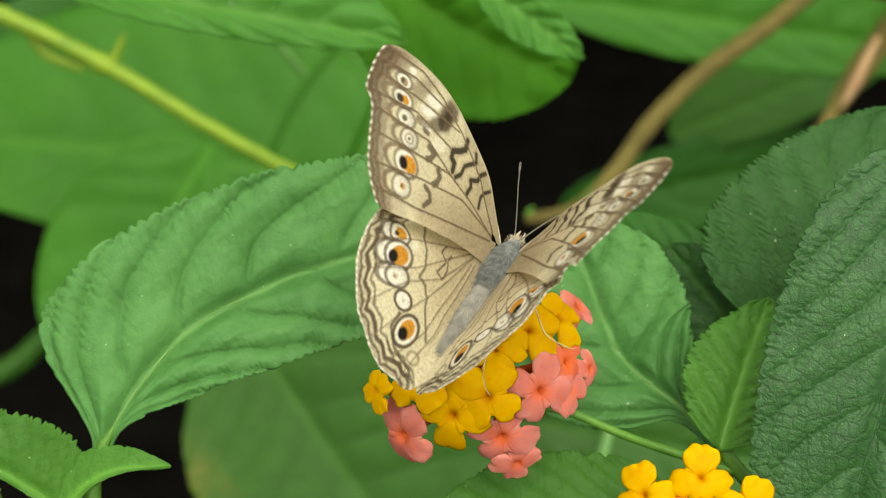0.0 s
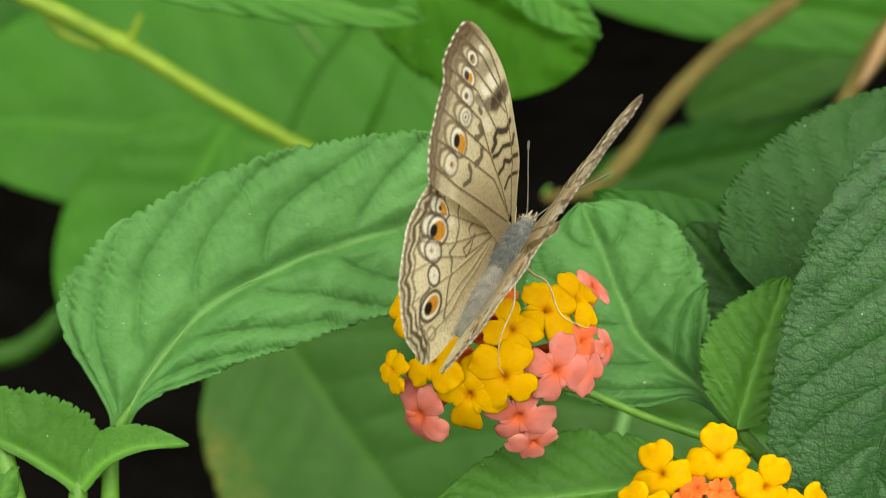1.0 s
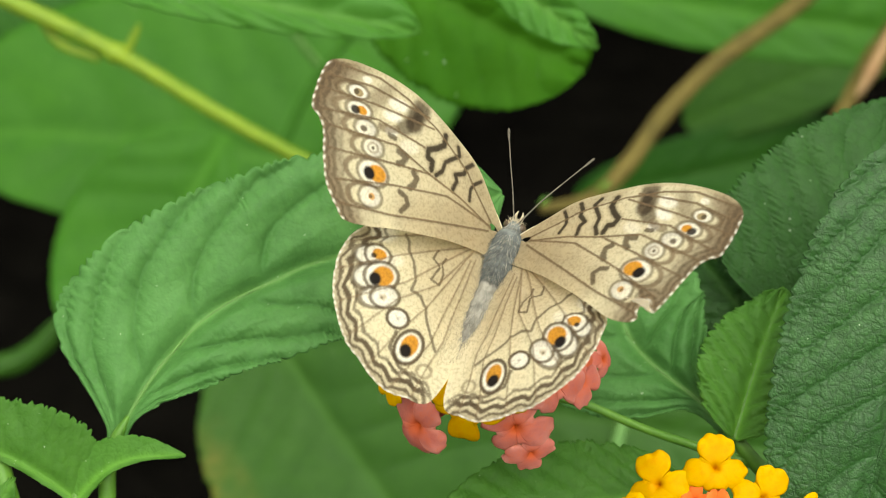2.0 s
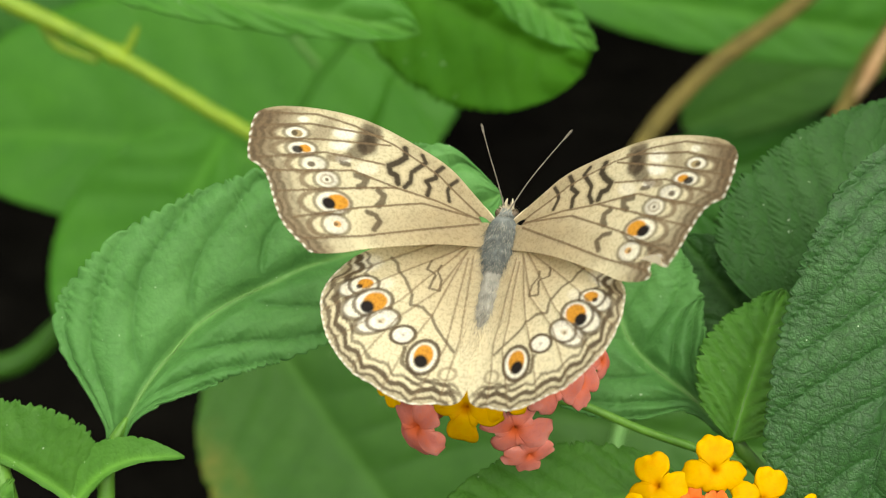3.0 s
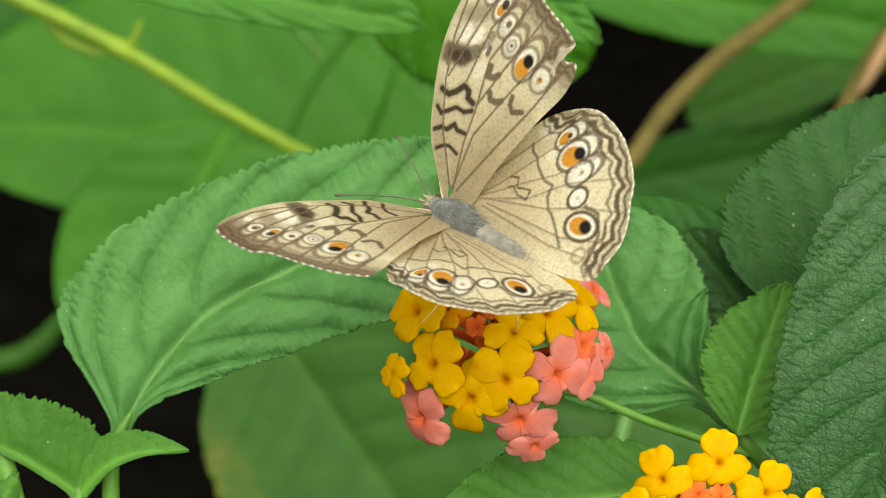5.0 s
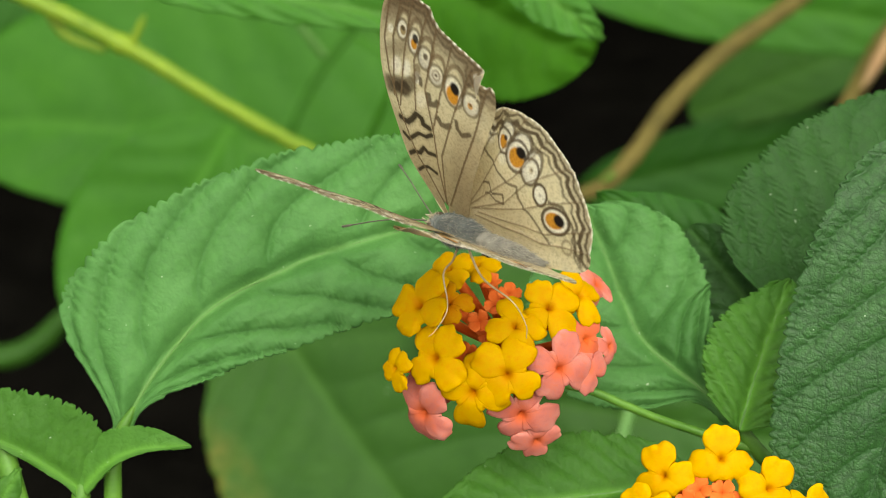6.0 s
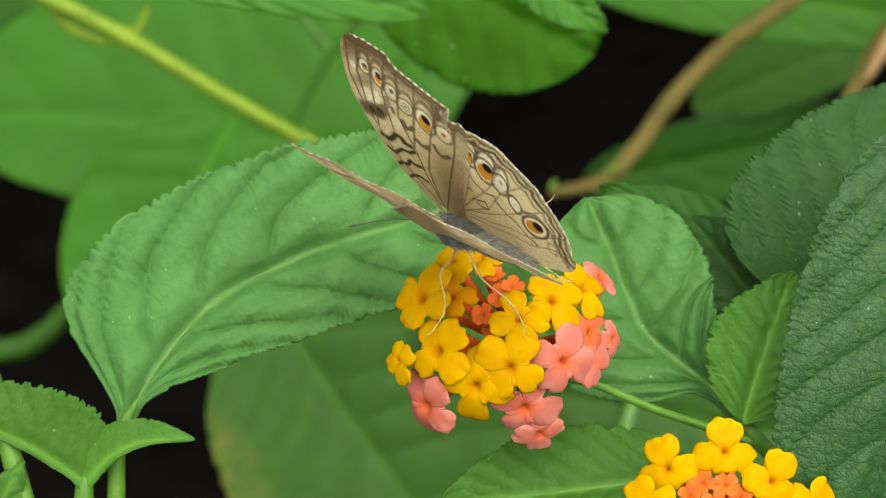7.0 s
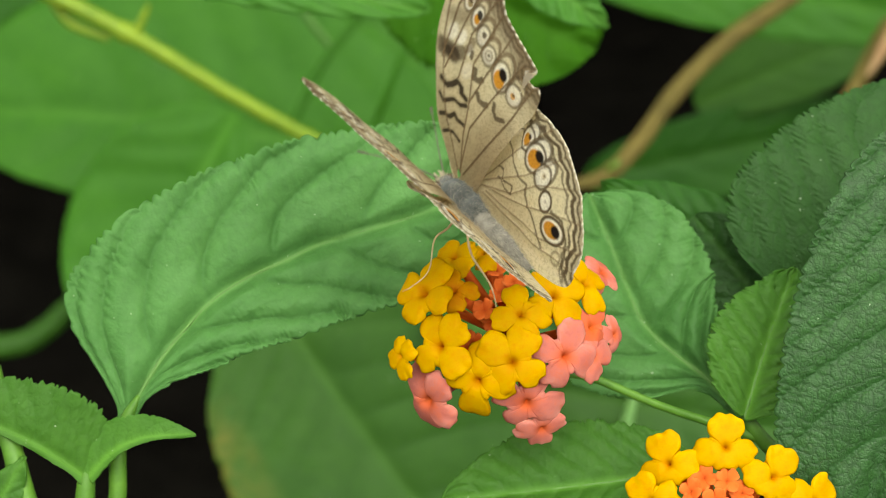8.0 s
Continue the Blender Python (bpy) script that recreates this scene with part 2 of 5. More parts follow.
    z = z + 2.0 * ripple * (0.5 - np.exp(-(rung / 0.16) ** 2)) * np.clip(av * 4, 0, 1)
    z = z + quilt * (0.16 * np.sin(15 * u + 4 * v + seed) * np.sin(7 * v - 9 * u + 2 * seed) + 0.10 * np.sin(31 * u - 9 * v + seed) * np.sin(17 * v + 6 * u))
    if mid is not None:
        z = z * np.clip(half / 7, 0.12, 1)
    z = z + fold * np.abs(y - sway * 4 * u * (1 - u)) * (1 - 0.3 * u)
    z = z + bend * 4 * u * (1 - u) + wave * np.sin(u * 9 + seed) * v * av + wave * 0.5 * np.sin(u * 21 + 2 * seed) * v * av ** 2
    if mid is None:
        P = base + ax * x[..., None] + ay * y[..., None] + an * z[..., None]
    else:
        dense = smooth_path(mid, 400)
        run = np.concatenate([[0], np.cumsum(np.linalg.norm(np.diff(dense, axis=0), axis=1))])
        line = np.stack([np.interp(u[:, 0] * run[-1], run, dense[:, k]) for k in range(3)], 1)
        tan = np.gradient(line, axis=0)
        for _ in range(12):
            tan[1:-1] = (tan[:-2] + tan[1:-1] + tan[2:]) / 3
        tan /= np.linalg.norm(tan, axis=1)[:, None]
        across = np.cross(nz, tan)
        across /= np.linalg.norm(across, axis=1)[:, None]
        over = np.cross(tan, across)
        across, over = across * c + over * s, over * c - across * s
        P = line[:, None] + across[:, None] * y[..., None] + over[:, None] * z[..., None]
    # the side veins also carry their valley shade as a colour layer
    patches = np.exp(-((u - 0.36) / 0.13) ** 2) * (0.6 + 0.4 * rnd.rand(nu, 1))
    layers = {"vein": np.clip(mid_line, 0, 1).ravel() + 0.0 * x.ravel(),
              "groove_shade": np.clip(vein_line * vein_show * 1.6, 0, 0.9).ravel() + 0.0 * x.ravel(),
              "worn": (worn * np.clip((av - 0.66) * 3.2, 0, 1) * patches).ravel()}
    ob = mesh_part("leaf", P.reshape(-1, 3) * 0.001, grid_faces(nu, nv), material, parent, label, layers)
    mod = ob.modifiers.new("thickness", "SOLIDIFY")
    mod.thickness, mod.offset = thick * 0.001, -1
    if rib:
        line = P[:: max(1, nu // 16), nv // 2] - an * rib * 0.35
        rod("midrib", line[:-1], [rib * 1.5, rib, rib * 0.7, rib * 0.35], material if material is LEAF_NEAR else RIB, ob, "raised pale midrib", n=40, sides=8, seed=seed)
    return ob


# ---- ground ----
bm = bmesh.new()
bmesh.ops.create_grid(bm, x_segments=120, y_segments=120, size=1.0)
for vert in bm.verts:
    r = max(abs(vert.co.x), abs(vert.co.y))
    k = 1.5 * r if r < 0.6 else 0.9 + (r - 0.6) * 5000
    vert.co.x *= k / max(r, 1e-6)
    vert.co.y *= k / max(r, 1e-6)
    if k < 1.2:
        vert.co.z = 0.012 * noise.noise(vert.co * 18) + 0.02 * noise.noise(vert.co * 5)
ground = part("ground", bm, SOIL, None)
tagged(ground, "bare soil under the bushes, its deep shade put into a near-black colour", "ground", kind="structure")

# ---- the bushes ----


def to_soil(parent, frame_of, start, side, radius, material, label=""):
    """A stem that runs from a place in the plant (millimetres) aside and down into the soil."""
    a = frame_of @ (Vector(start) * 0.001)
    inv = frame_of.inverted()
    way = [a, a + Vector((side * 0.25, 0, -0.02)), a + Vector((side * 0.75, 0.01, -0.12)), Vector((a.x + side, a.y + 0.03, a.z * 0.4)), Vector((a.x + side * 1.1, a.y + 0.04, -0.01))]
    return rod("stem", [tuple((inv @ p) * 1000) for p in way], [radius, radius * 1.1, radius * 1.3, radius * 1.6, radius * 1.9], material, parent, label, n=40, seed=61)


def near_sprig():
    s = empty("lantana_sprig", SLOPE, "lantana sprig with one broad toothed dull green leaf", "plant", "lantana sprigs")
    rod("stem", [(-43.5, -41, -19), (-42.9, -33.6, -18), (-42.6, -27.4, -17), (-41.3, -23.6, -16.4), (-39.9, -20.9, -16.4)], [1.25, 1.2, 1.1, 0.9, 0.3], STALK, s, "pale green leaf stalk", seed=3)
    to_soil(s, SLOPE, (-43.5, -41, -19), -0.02, 1.25, STALK)
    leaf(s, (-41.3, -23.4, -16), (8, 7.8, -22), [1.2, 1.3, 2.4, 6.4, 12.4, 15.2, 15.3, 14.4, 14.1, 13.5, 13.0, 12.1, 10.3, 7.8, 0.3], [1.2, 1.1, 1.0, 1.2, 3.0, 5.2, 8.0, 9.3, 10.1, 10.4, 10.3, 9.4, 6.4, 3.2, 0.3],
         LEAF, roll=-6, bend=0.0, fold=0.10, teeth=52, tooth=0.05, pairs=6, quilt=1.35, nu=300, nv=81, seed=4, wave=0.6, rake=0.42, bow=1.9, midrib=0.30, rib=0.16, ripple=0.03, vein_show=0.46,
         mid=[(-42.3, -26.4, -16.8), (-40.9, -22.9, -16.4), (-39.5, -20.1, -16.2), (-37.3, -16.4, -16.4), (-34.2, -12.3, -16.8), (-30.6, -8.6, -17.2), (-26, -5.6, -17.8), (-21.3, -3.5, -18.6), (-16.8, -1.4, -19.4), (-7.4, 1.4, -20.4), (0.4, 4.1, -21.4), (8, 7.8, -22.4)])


def flower_side_sprig():
    s = empty("lantana_sprig", SLOPE, "lantana sprig with rough toothed leaves behind the flowers", "plant", "lantana sprigs")
    rod("stem", [(52, -41.3, -18), (44.8, -31.9, -18), (39.5, -26, -17), (36.6, -22, -17)], [1.2, 1.1, 1.0, 0.7], STALK, s, seed=5)
    to_soil(s, SLOPE, (52, -41.3, -18), 0.03, 1.2, STALK)
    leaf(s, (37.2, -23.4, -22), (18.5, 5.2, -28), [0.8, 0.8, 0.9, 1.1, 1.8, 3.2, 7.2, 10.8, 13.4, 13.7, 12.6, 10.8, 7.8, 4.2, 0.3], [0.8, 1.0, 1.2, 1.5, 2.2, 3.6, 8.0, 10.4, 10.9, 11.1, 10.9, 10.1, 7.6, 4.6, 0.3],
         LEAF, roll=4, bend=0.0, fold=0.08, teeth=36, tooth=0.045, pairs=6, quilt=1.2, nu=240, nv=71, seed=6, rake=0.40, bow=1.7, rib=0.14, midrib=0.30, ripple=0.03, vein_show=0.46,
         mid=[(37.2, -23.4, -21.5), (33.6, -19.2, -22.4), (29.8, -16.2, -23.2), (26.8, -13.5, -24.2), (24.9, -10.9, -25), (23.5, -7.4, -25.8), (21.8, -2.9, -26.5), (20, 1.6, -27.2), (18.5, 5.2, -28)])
    leaf(s, (47.6, -10.4, -26), (66.7, 21.3, -34), 17.0, 9.0, LEAF_MID, roll=-10, bend=2.0, sway=-0.8, fold=0.2, teeth=40, tooth=0.07,
         pairs=6, quilt=0.7, shape=(0.32, 0.80), nu=240, nv=61, seed=7, rake=0.5, rib=0.14, midrib=0.3, ripple=0.0)
    leaf(s, (44.5, -13, -30), (33.2, 2.2, -34), 5.5, 6, LEAF_MID, roll=-8, bend=0.8, teeth=18, tooth=0.06, pairs=7, shape=(0.5, 0.6), nu=110, nv=31, seed=42)
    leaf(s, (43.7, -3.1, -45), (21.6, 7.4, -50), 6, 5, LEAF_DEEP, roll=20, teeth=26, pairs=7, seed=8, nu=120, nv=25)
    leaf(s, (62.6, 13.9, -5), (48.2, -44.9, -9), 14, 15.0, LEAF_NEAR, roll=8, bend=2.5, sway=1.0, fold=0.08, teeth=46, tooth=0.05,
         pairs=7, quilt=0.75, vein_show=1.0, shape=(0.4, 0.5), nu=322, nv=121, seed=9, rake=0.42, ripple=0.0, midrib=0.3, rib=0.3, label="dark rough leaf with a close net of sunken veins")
    leaf(s, (37.4, -23.6, -15), (44.8, -4.6, -21), 7.0, 6.4, LEAF_YOUNG, roll=-6, bend=0.8, sway=0.4, fold=0.18, teeth=20, tooth=0.14,
         pairs=9, quilt=0.6, shape=(0.6, 0.85), nu=156, nv=41, seed=10, ripple=0.02, rib=0.13, label="young bright green leaf")
    leaf(s, (31.1, -30.2, -16), (-1, -33.7, -14), 6.9, 8.2, LEAF_YOUNG, roll=30, bend=1.2, sway=0.8, fold=0.12, teeth=30, tooth=0.08,
         pairs=9, quilt=0.6, shape=(0.6, 0.75), nu=180, nv=41, seed=11, ripple=0.02, rib=0.14)


def young_sprig():
    s = empty("young_lantana_sprig", SLOPE, "young lantana shoot with small bright green toothed leaves", "plant")
    rod("stem", [(-47.0, -42, -16), (-46.8, -36, -15.6), (-46.5, -32, -15.3), (-46.3, -29.4, -15.2)], [1.4, 1.35, 1.2, 0.5], STALK, s, seed=13)
    to_soil(s, SLOPE, (-47.0, -42, -16), -0.03, 1.4, STALK)
    leaf(s, (-46.4, -30.6, -14.6), (-62.1, -22.9, -12), [1.0, 0.9, 0.8, 0.7, 0.7, 0.7, 0.8, 0.8, 0.8, 0.8, 0.7, 0.6, 0.5, 0.3, 0.1], [1.2, 3.2, 4.9, 6.5, 7.6, 8.1, 8.2, 8.0, 7.7, 7.2, 6.7, 5.8, 4.2, 2.4, 0.2],
         LEAF_YOUNG, roll=5, fold=0.16, teeth=17, tooth=0.10, pairs=8, quilt=0.32, ripple=0.012, wave=0.2, nu=140, nv=41, seed=14, rake=0.3, vein_show=0.3,
         mid=[(-46.4, -31.2, -14.6), (-49.9, -28.6, -13.6), (-54.2, -25.9, -12.8), (-58.5, -24.0, -12.2), (-62.1, -22.9, -12)])
    leaf(s, (-46.1, -30.6, -14.4), (-32.1, -25.4, -12), [1.2, 2.0, 2.8, 3.3, 3.7, 3.8, 3.7, 3.5, 3.2, 2.9, 2.4, 1.8, 1.0, 0.5, 0.1], [1.0, 0.9, 0.9, 0.9, 0.9, 0.9, 0.8, 0.7, 0.7, 0.6, 0.5, 0.4, 0.3, 0.2, 0.1],
         LEAF_YOUNG, roll=-14, fold=0.14, teeth=13, tooth=0.10, pairs=7, quilt=0.25, ripple=0.01, wave=0.15, nu=120, nv=37, seed=15, rake=0.3, vein_show=0.3,
         mid=[(-46.1, -31.2, -14.4), (-43.0, -27.9, -13.4), (-39.1, -26.0, -12.6), (-34.8, -25.5, -12.2), (-32.1, -25.4, -12)])
    rod("stem", [(-51.1, -43.6, -14), (-54.3, -32.5, -14), (-56.6, -24.7, -15), (-58.7, -17.2, -16)], [1.5, 1.4, 1.3, 1.2], STALK, s, seed=16)
    leaf(s, (-58.8, -37, -13), (-53.8, -28.3, -13), 2.4, 2.4, LEAF_YOUNG, roll=5, bend=0.6, teeth=14, pairs=6, quilt=0.2, ripple=0.0, nu=80, nv=21, seed=41)


def broadleaf_shrub():
    s = empty("broadleaf_shrub", BEHIND, "broad-leaved green shrub with smooth stems, behind the lantana", "shrub")
    rod("stem", [(-72.1, 39.9, -38), (-59.3, 34.7, -40), (-45.6, 28.1, -42), (-30.7, 19.3, -45), (-18.1, 12.6, -48), (-2, 5.8, -52)], [1.25, 1.2, 1.15, 1.05, 1.0, 0.9],
        STEM_GREEN, s, "yellow-green jointed stem", n=60, knob=0.06, seed=17)
    to_soil(s, BEHIND, (-72.1, 39.9, -38), -0.12, 1.25, STEM_GREEN)
    rod("node", [(-47.2, 28.8, -42), (-45.6, 28, -42), (-44, 27.2, -42)], [1.15, 1.55, 1.1], STEM_GREEN, s, "swollen stem joint", n=14, seed=36)
    rod("stem", [(-44.3, 27.6, -42), (-42.9, 30.1, -41), (-42, 31.7, -40)], [0.7, 0.55, 0.25], STEM_GREEN, s, seed=18)
    rod("stem", [(-56.5, 33.3, -42), (-53.5, 29.5, -43), (-48, 27.2, -43)], [0.5, 0.8, 0.6], STEM_GREEN, s, seed=19)
    leaf(s, (1.5, 9.3, -105), (-84.1, 20.8, -105), 14.7, 26, LEAF_FAR, roll=8, bend=3, sway=-2, teeth=30, tooth=0.02, pairs=7, quilt=0.5, shape=(0.5, 0.45), nu=100, nv=25, seed=20)
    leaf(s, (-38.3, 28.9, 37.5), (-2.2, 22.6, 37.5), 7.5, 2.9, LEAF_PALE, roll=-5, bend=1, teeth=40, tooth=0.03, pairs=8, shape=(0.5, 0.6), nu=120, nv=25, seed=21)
    leaf(s, (-9, 34.2, 20), (16, 20.4, 19), 8.6, 9.5, LEAF_SHRUB, roll=5, bend=2, sway=-1, teeth=30, tooth=0.07, pairs=7, quilt=0.7, shape=(0.55, 0.55), nu=120, nv=25, seed=22)
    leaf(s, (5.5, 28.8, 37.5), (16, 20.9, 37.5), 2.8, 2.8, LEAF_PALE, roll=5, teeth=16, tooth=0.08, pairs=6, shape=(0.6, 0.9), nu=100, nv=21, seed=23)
    leaf(s, (19.8, 45.3, -105), (91.7, 34.7, -100), 12, 7.2, LEAF_FAR, roll=4, teeth=30, tooth=0.02, pairs=8, shape=(0.5, 0.6), nu=80, nv=21, seed=24)
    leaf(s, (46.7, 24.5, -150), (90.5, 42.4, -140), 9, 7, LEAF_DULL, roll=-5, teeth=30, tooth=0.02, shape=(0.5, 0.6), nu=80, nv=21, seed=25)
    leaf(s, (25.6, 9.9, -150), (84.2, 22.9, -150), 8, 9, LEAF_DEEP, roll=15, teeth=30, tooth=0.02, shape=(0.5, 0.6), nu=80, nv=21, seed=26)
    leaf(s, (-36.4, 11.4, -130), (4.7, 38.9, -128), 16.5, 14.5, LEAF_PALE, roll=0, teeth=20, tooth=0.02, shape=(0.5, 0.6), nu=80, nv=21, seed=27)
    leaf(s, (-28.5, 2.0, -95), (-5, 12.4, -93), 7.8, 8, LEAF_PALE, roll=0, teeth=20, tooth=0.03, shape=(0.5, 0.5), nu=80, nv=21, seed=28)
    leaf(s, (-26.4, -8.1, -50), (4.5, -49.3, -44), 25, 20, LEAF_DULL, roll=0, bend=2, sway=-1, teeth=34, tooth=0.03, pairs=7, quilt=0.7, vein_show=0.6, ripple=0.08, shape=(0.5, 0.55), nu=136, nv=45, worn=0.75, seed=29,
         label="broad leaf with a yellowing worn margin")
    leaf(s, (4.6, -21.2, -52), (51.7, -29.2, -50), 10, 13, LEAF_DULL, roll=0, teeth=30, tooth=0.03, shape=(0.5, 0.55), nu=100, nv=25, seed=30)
    rod("stem", [(-24.6, 37.4, -70), (-22.2, 33.3, -72), (-18.9, 29.3, -76)], [0.5, 0.55, 0.6], RIB, s, seed=38)
    rod("stem", [(-7.3, 27.8, -70), (-9.5, 21.9, -72), (-12.3, 16, -76)], [0.5, 0.6, 0.6], LEAF_FAR, s, seed=39)
    leaf(s, (-33.3, 18.3, -72), (-52.5, -17.2, -70), 9, 15.5, LEAF_FAR, roll=0, teeth=20, tooth=0.02, pairs=6, shape=(0.5, 0.5), nu=80, nv=21, seed=40)
    leaf(s, (-3.5, -15.6, -40), (21.8, -4.7, -42), 8, 8, LEAF_DULL, roll=0, teeth=20, tooth=0.03, shape=(0.5, 0.55), nu=80, nv=21, seed=37)
    leaf(s, (-96, 36, -150), (-52, 52, -152), 8, 9, LEAF_DEEP, roll=0, teeth=20, tooth=0.02, shape=(0.5, 0.5), nu=80, nv=21, seed=44)
    rod("stem", [(28, -17.5, -46), (26.2, -23, -46), (24.4, -29, -45), (21.5, -38, -44)], [0.7, 0.8, 0.9, 1.0], RIB, s, seed=45)
    rod("stem", [(-82.1, -18.5, -85), (-70.5, -18.1, -86), (-65.4, -15.5, -88), (-61.7, -11.9, -90), (-54.1, -8.3, -92), (-44.9, -7.3, -92)], [2.1, 2.0, 1.9, 1.8, 1.6, 1.2], LEAF_DULL, s, n=40, seed=31)
    rod("stem", [(-12.3, 34.4, -66), (-19.2, 25.8, -66), (-23.9, 16.4, -66)], [0.6, 0.7, 0.7], LEAF_FAR, s, seed=32)


def dry_twigs():
    a = empty("dry_twig", BEHIND, "bare brown woody twig bent in the shade behind", "twig", "dry twigs")
    rod("stem", [(62.5, 44.6, -72), (52.9, 36.8, -72), (42.4, 29.3, -72), (34.6, 21.5, -72), (28.5, 13.2, -72), (23.2, 8.4, -72), (15.4, 6.7, -73)], [1.5, 1.45, 1.45, 1.45, 1.45, 1.3, 0.8],
        TWIG, a, n=60, knob=0.10, seed=33)
    to_soil(a, BEHIND, (62.5, 44.6, -72), 0.16, 1.5, TWIG)
    rod("bud", [(24, 9.5, -71), (25.2, 10.3, -70), (25.9, 11, -70)], [0.3, 0.45, 0.2], STALK, a, "small green bud", n=10, seed=1)
    rod("bud", [(15.3, 7.4, -70), (16, 8.1, -70), (16.4, 8.6, -70)], [0.3, 0.45, 0.2], STALK, a, "small green bud", n=10, seed=2)
    b = empty("dry_twig", BEHIND, "bare light brown twig with peeling bark", "twig", "dry twigs")
    rod("stem", [(77, 41.5, -82), (69.8, 31.6, -82), (66.2, 26.2, -82), (61.7, 19, -82), (55.8, 10.1, -84)], [2.2, 2.1, 1.6, 1.0, 0.8], TWIG, b, n=50, knob=0.15, seed=34)
    to_soil(b, BEHIND, (77, 41.5, -82), 0.15, 2.2, TWIG)
    rod("bark_strip", [(71.4, 35.8, -79), (67.7, 28.5, -78), (65.6, 24.6, -79)], [0.5, 0.9, 0.2], BARK, b, "peeling pale orange bark", n=20, knob=0.4, seed=35)


near_sprig()
flower_side_sprig()
young_sprig()
broadleaf_shrub()
dry_twigs()

# ---- flowers ----


def floret(parent, at, face, size, petals, tube_foot, seed, lobes, name="floret", label="", curl=0.20, tube=0.7):
    """One lantana floret: a puffy lobed limb on a thin tube. Each lobe is (degrees, reach in shares of the size, half width in degrees, lift)."""
    rnd = np.random.RandomState(seed)
    at, face = np.array(at, float), np.array(face, float)
    face /= np.linalg.norm(face)
    side = np.cross((0.05, 0.95, 0.15), face)
    side /= np.linalg.norm(side)
    up = np.cross(face, side)
    nr, na = 20, 112
    verts, heart, rim = [], [], []
    ph1, ph2 = rnd.uniform(0, 6.28, 2)
    for i in range(nr):
        r = i / (nr - 1)
        for k in range(na):
            th = 2 * math.pi * k / na
            gap = 0.54
            best, lift, across = gap, 0.0, 1.0
            for deg, reach, half, up_lift in lobes:
                dth = abs((th - radians(deg) + math.pi) % (2 * math.pi) - math.pi) / radians(half)
                if dth >= 1:
                    continue
                far = gap + (reach - gap) * (1 - dth ** 3.0) ** 0.6 - 0.06 * math.exp(-(dth / 0.22) ** 2)
                if far > best:
                    best, lift, across = far, up_lift, dth
            edge = best * (1 + 0.030 * math.sin(7 * th + ph1) + 0.022 * math.sin(17 * th + ph2))
            d = max(r, 0.03) * edge
            z = -0.26 * math.exp(-(d / 0.12) ** 2) - 0.10 * math.exp(-(d / 0.30) ** 2) - curl * d ** 2.0 - 0.07 * max(0.0, (r - 0.8) / 0.2) ** 2
            z += lift * d * d - 0.06 * across ** 2 * d
            z += 0.05 * d ** 3 * math.sin(5 * th + ph2) + 0.035 * d * r ** 5 * math.sin(14 * th + ph1) + 0.025 * d * math.sin(6 * d + 3 * th + ph2)
            verts.append(at + size * ((side * math.cos(th) + up * math.sin(th)) * d + face * z))
            heart.append(math.exp(-(d / (0.18 if petals is YELLOW else 0.30)) ** 2) * 0.95)
            rim.append(0.75 * r ** 4 * (0.55 + 0.45 * math.sin(5 * th + ph1)))
    faces = [(i * na + k, i * na + (k + 1) % na, (i + 1) * na + (k + 1) % na, (i + 1) * na + k) for i in range(nr - 1) for k in range(na)]
    limb = mesh_part(name, np.array(verts) * 0.001, faces, petals, parent, label, {"heart": np.array(heart), "rim": np.array(rim)})
    mod = limb.modifiers.new("thickness", "SOLIDIFY")
    mod.thickness, mod.offset = 0.00022, -1
    foot = np.array(tube_foot, float)
    start_at = at - face * size * 0.36
    mid = (start_at + foot) / 2 + face * 0.3
    rod("tube", [start_at, mid, foot], [tube, tube * 0.95, tube * 0.7], PINK if petals is PINK else ORANGE, limb, "orange-red floret tube", n=10, sides=10, seed=seed)
    return limb


def four_lobes(seed, spin):
    """Four broad rounded lobes of uneven size."""
    rnd = np.random.RandomState(seed + 400)
    return [(spin + 90 * k + rnd.uniform(-9, 9), rnd.uniform(0.90, 1.18), rnd.uniform(33, 43), rnd.uniform(-0.3, 0.15)) for k in range(4)]


def hooded(turn):
    """A young floret: a tall folded hood over three spreading lips."""
    return [(90 + turn, 1.08, 50, 0.25), (195 + turn, 1.0, 40, -0.12), (-15 + turn, 1.0, 40, -0.12), (270 + turn, 0.72, 52, -0.15)]


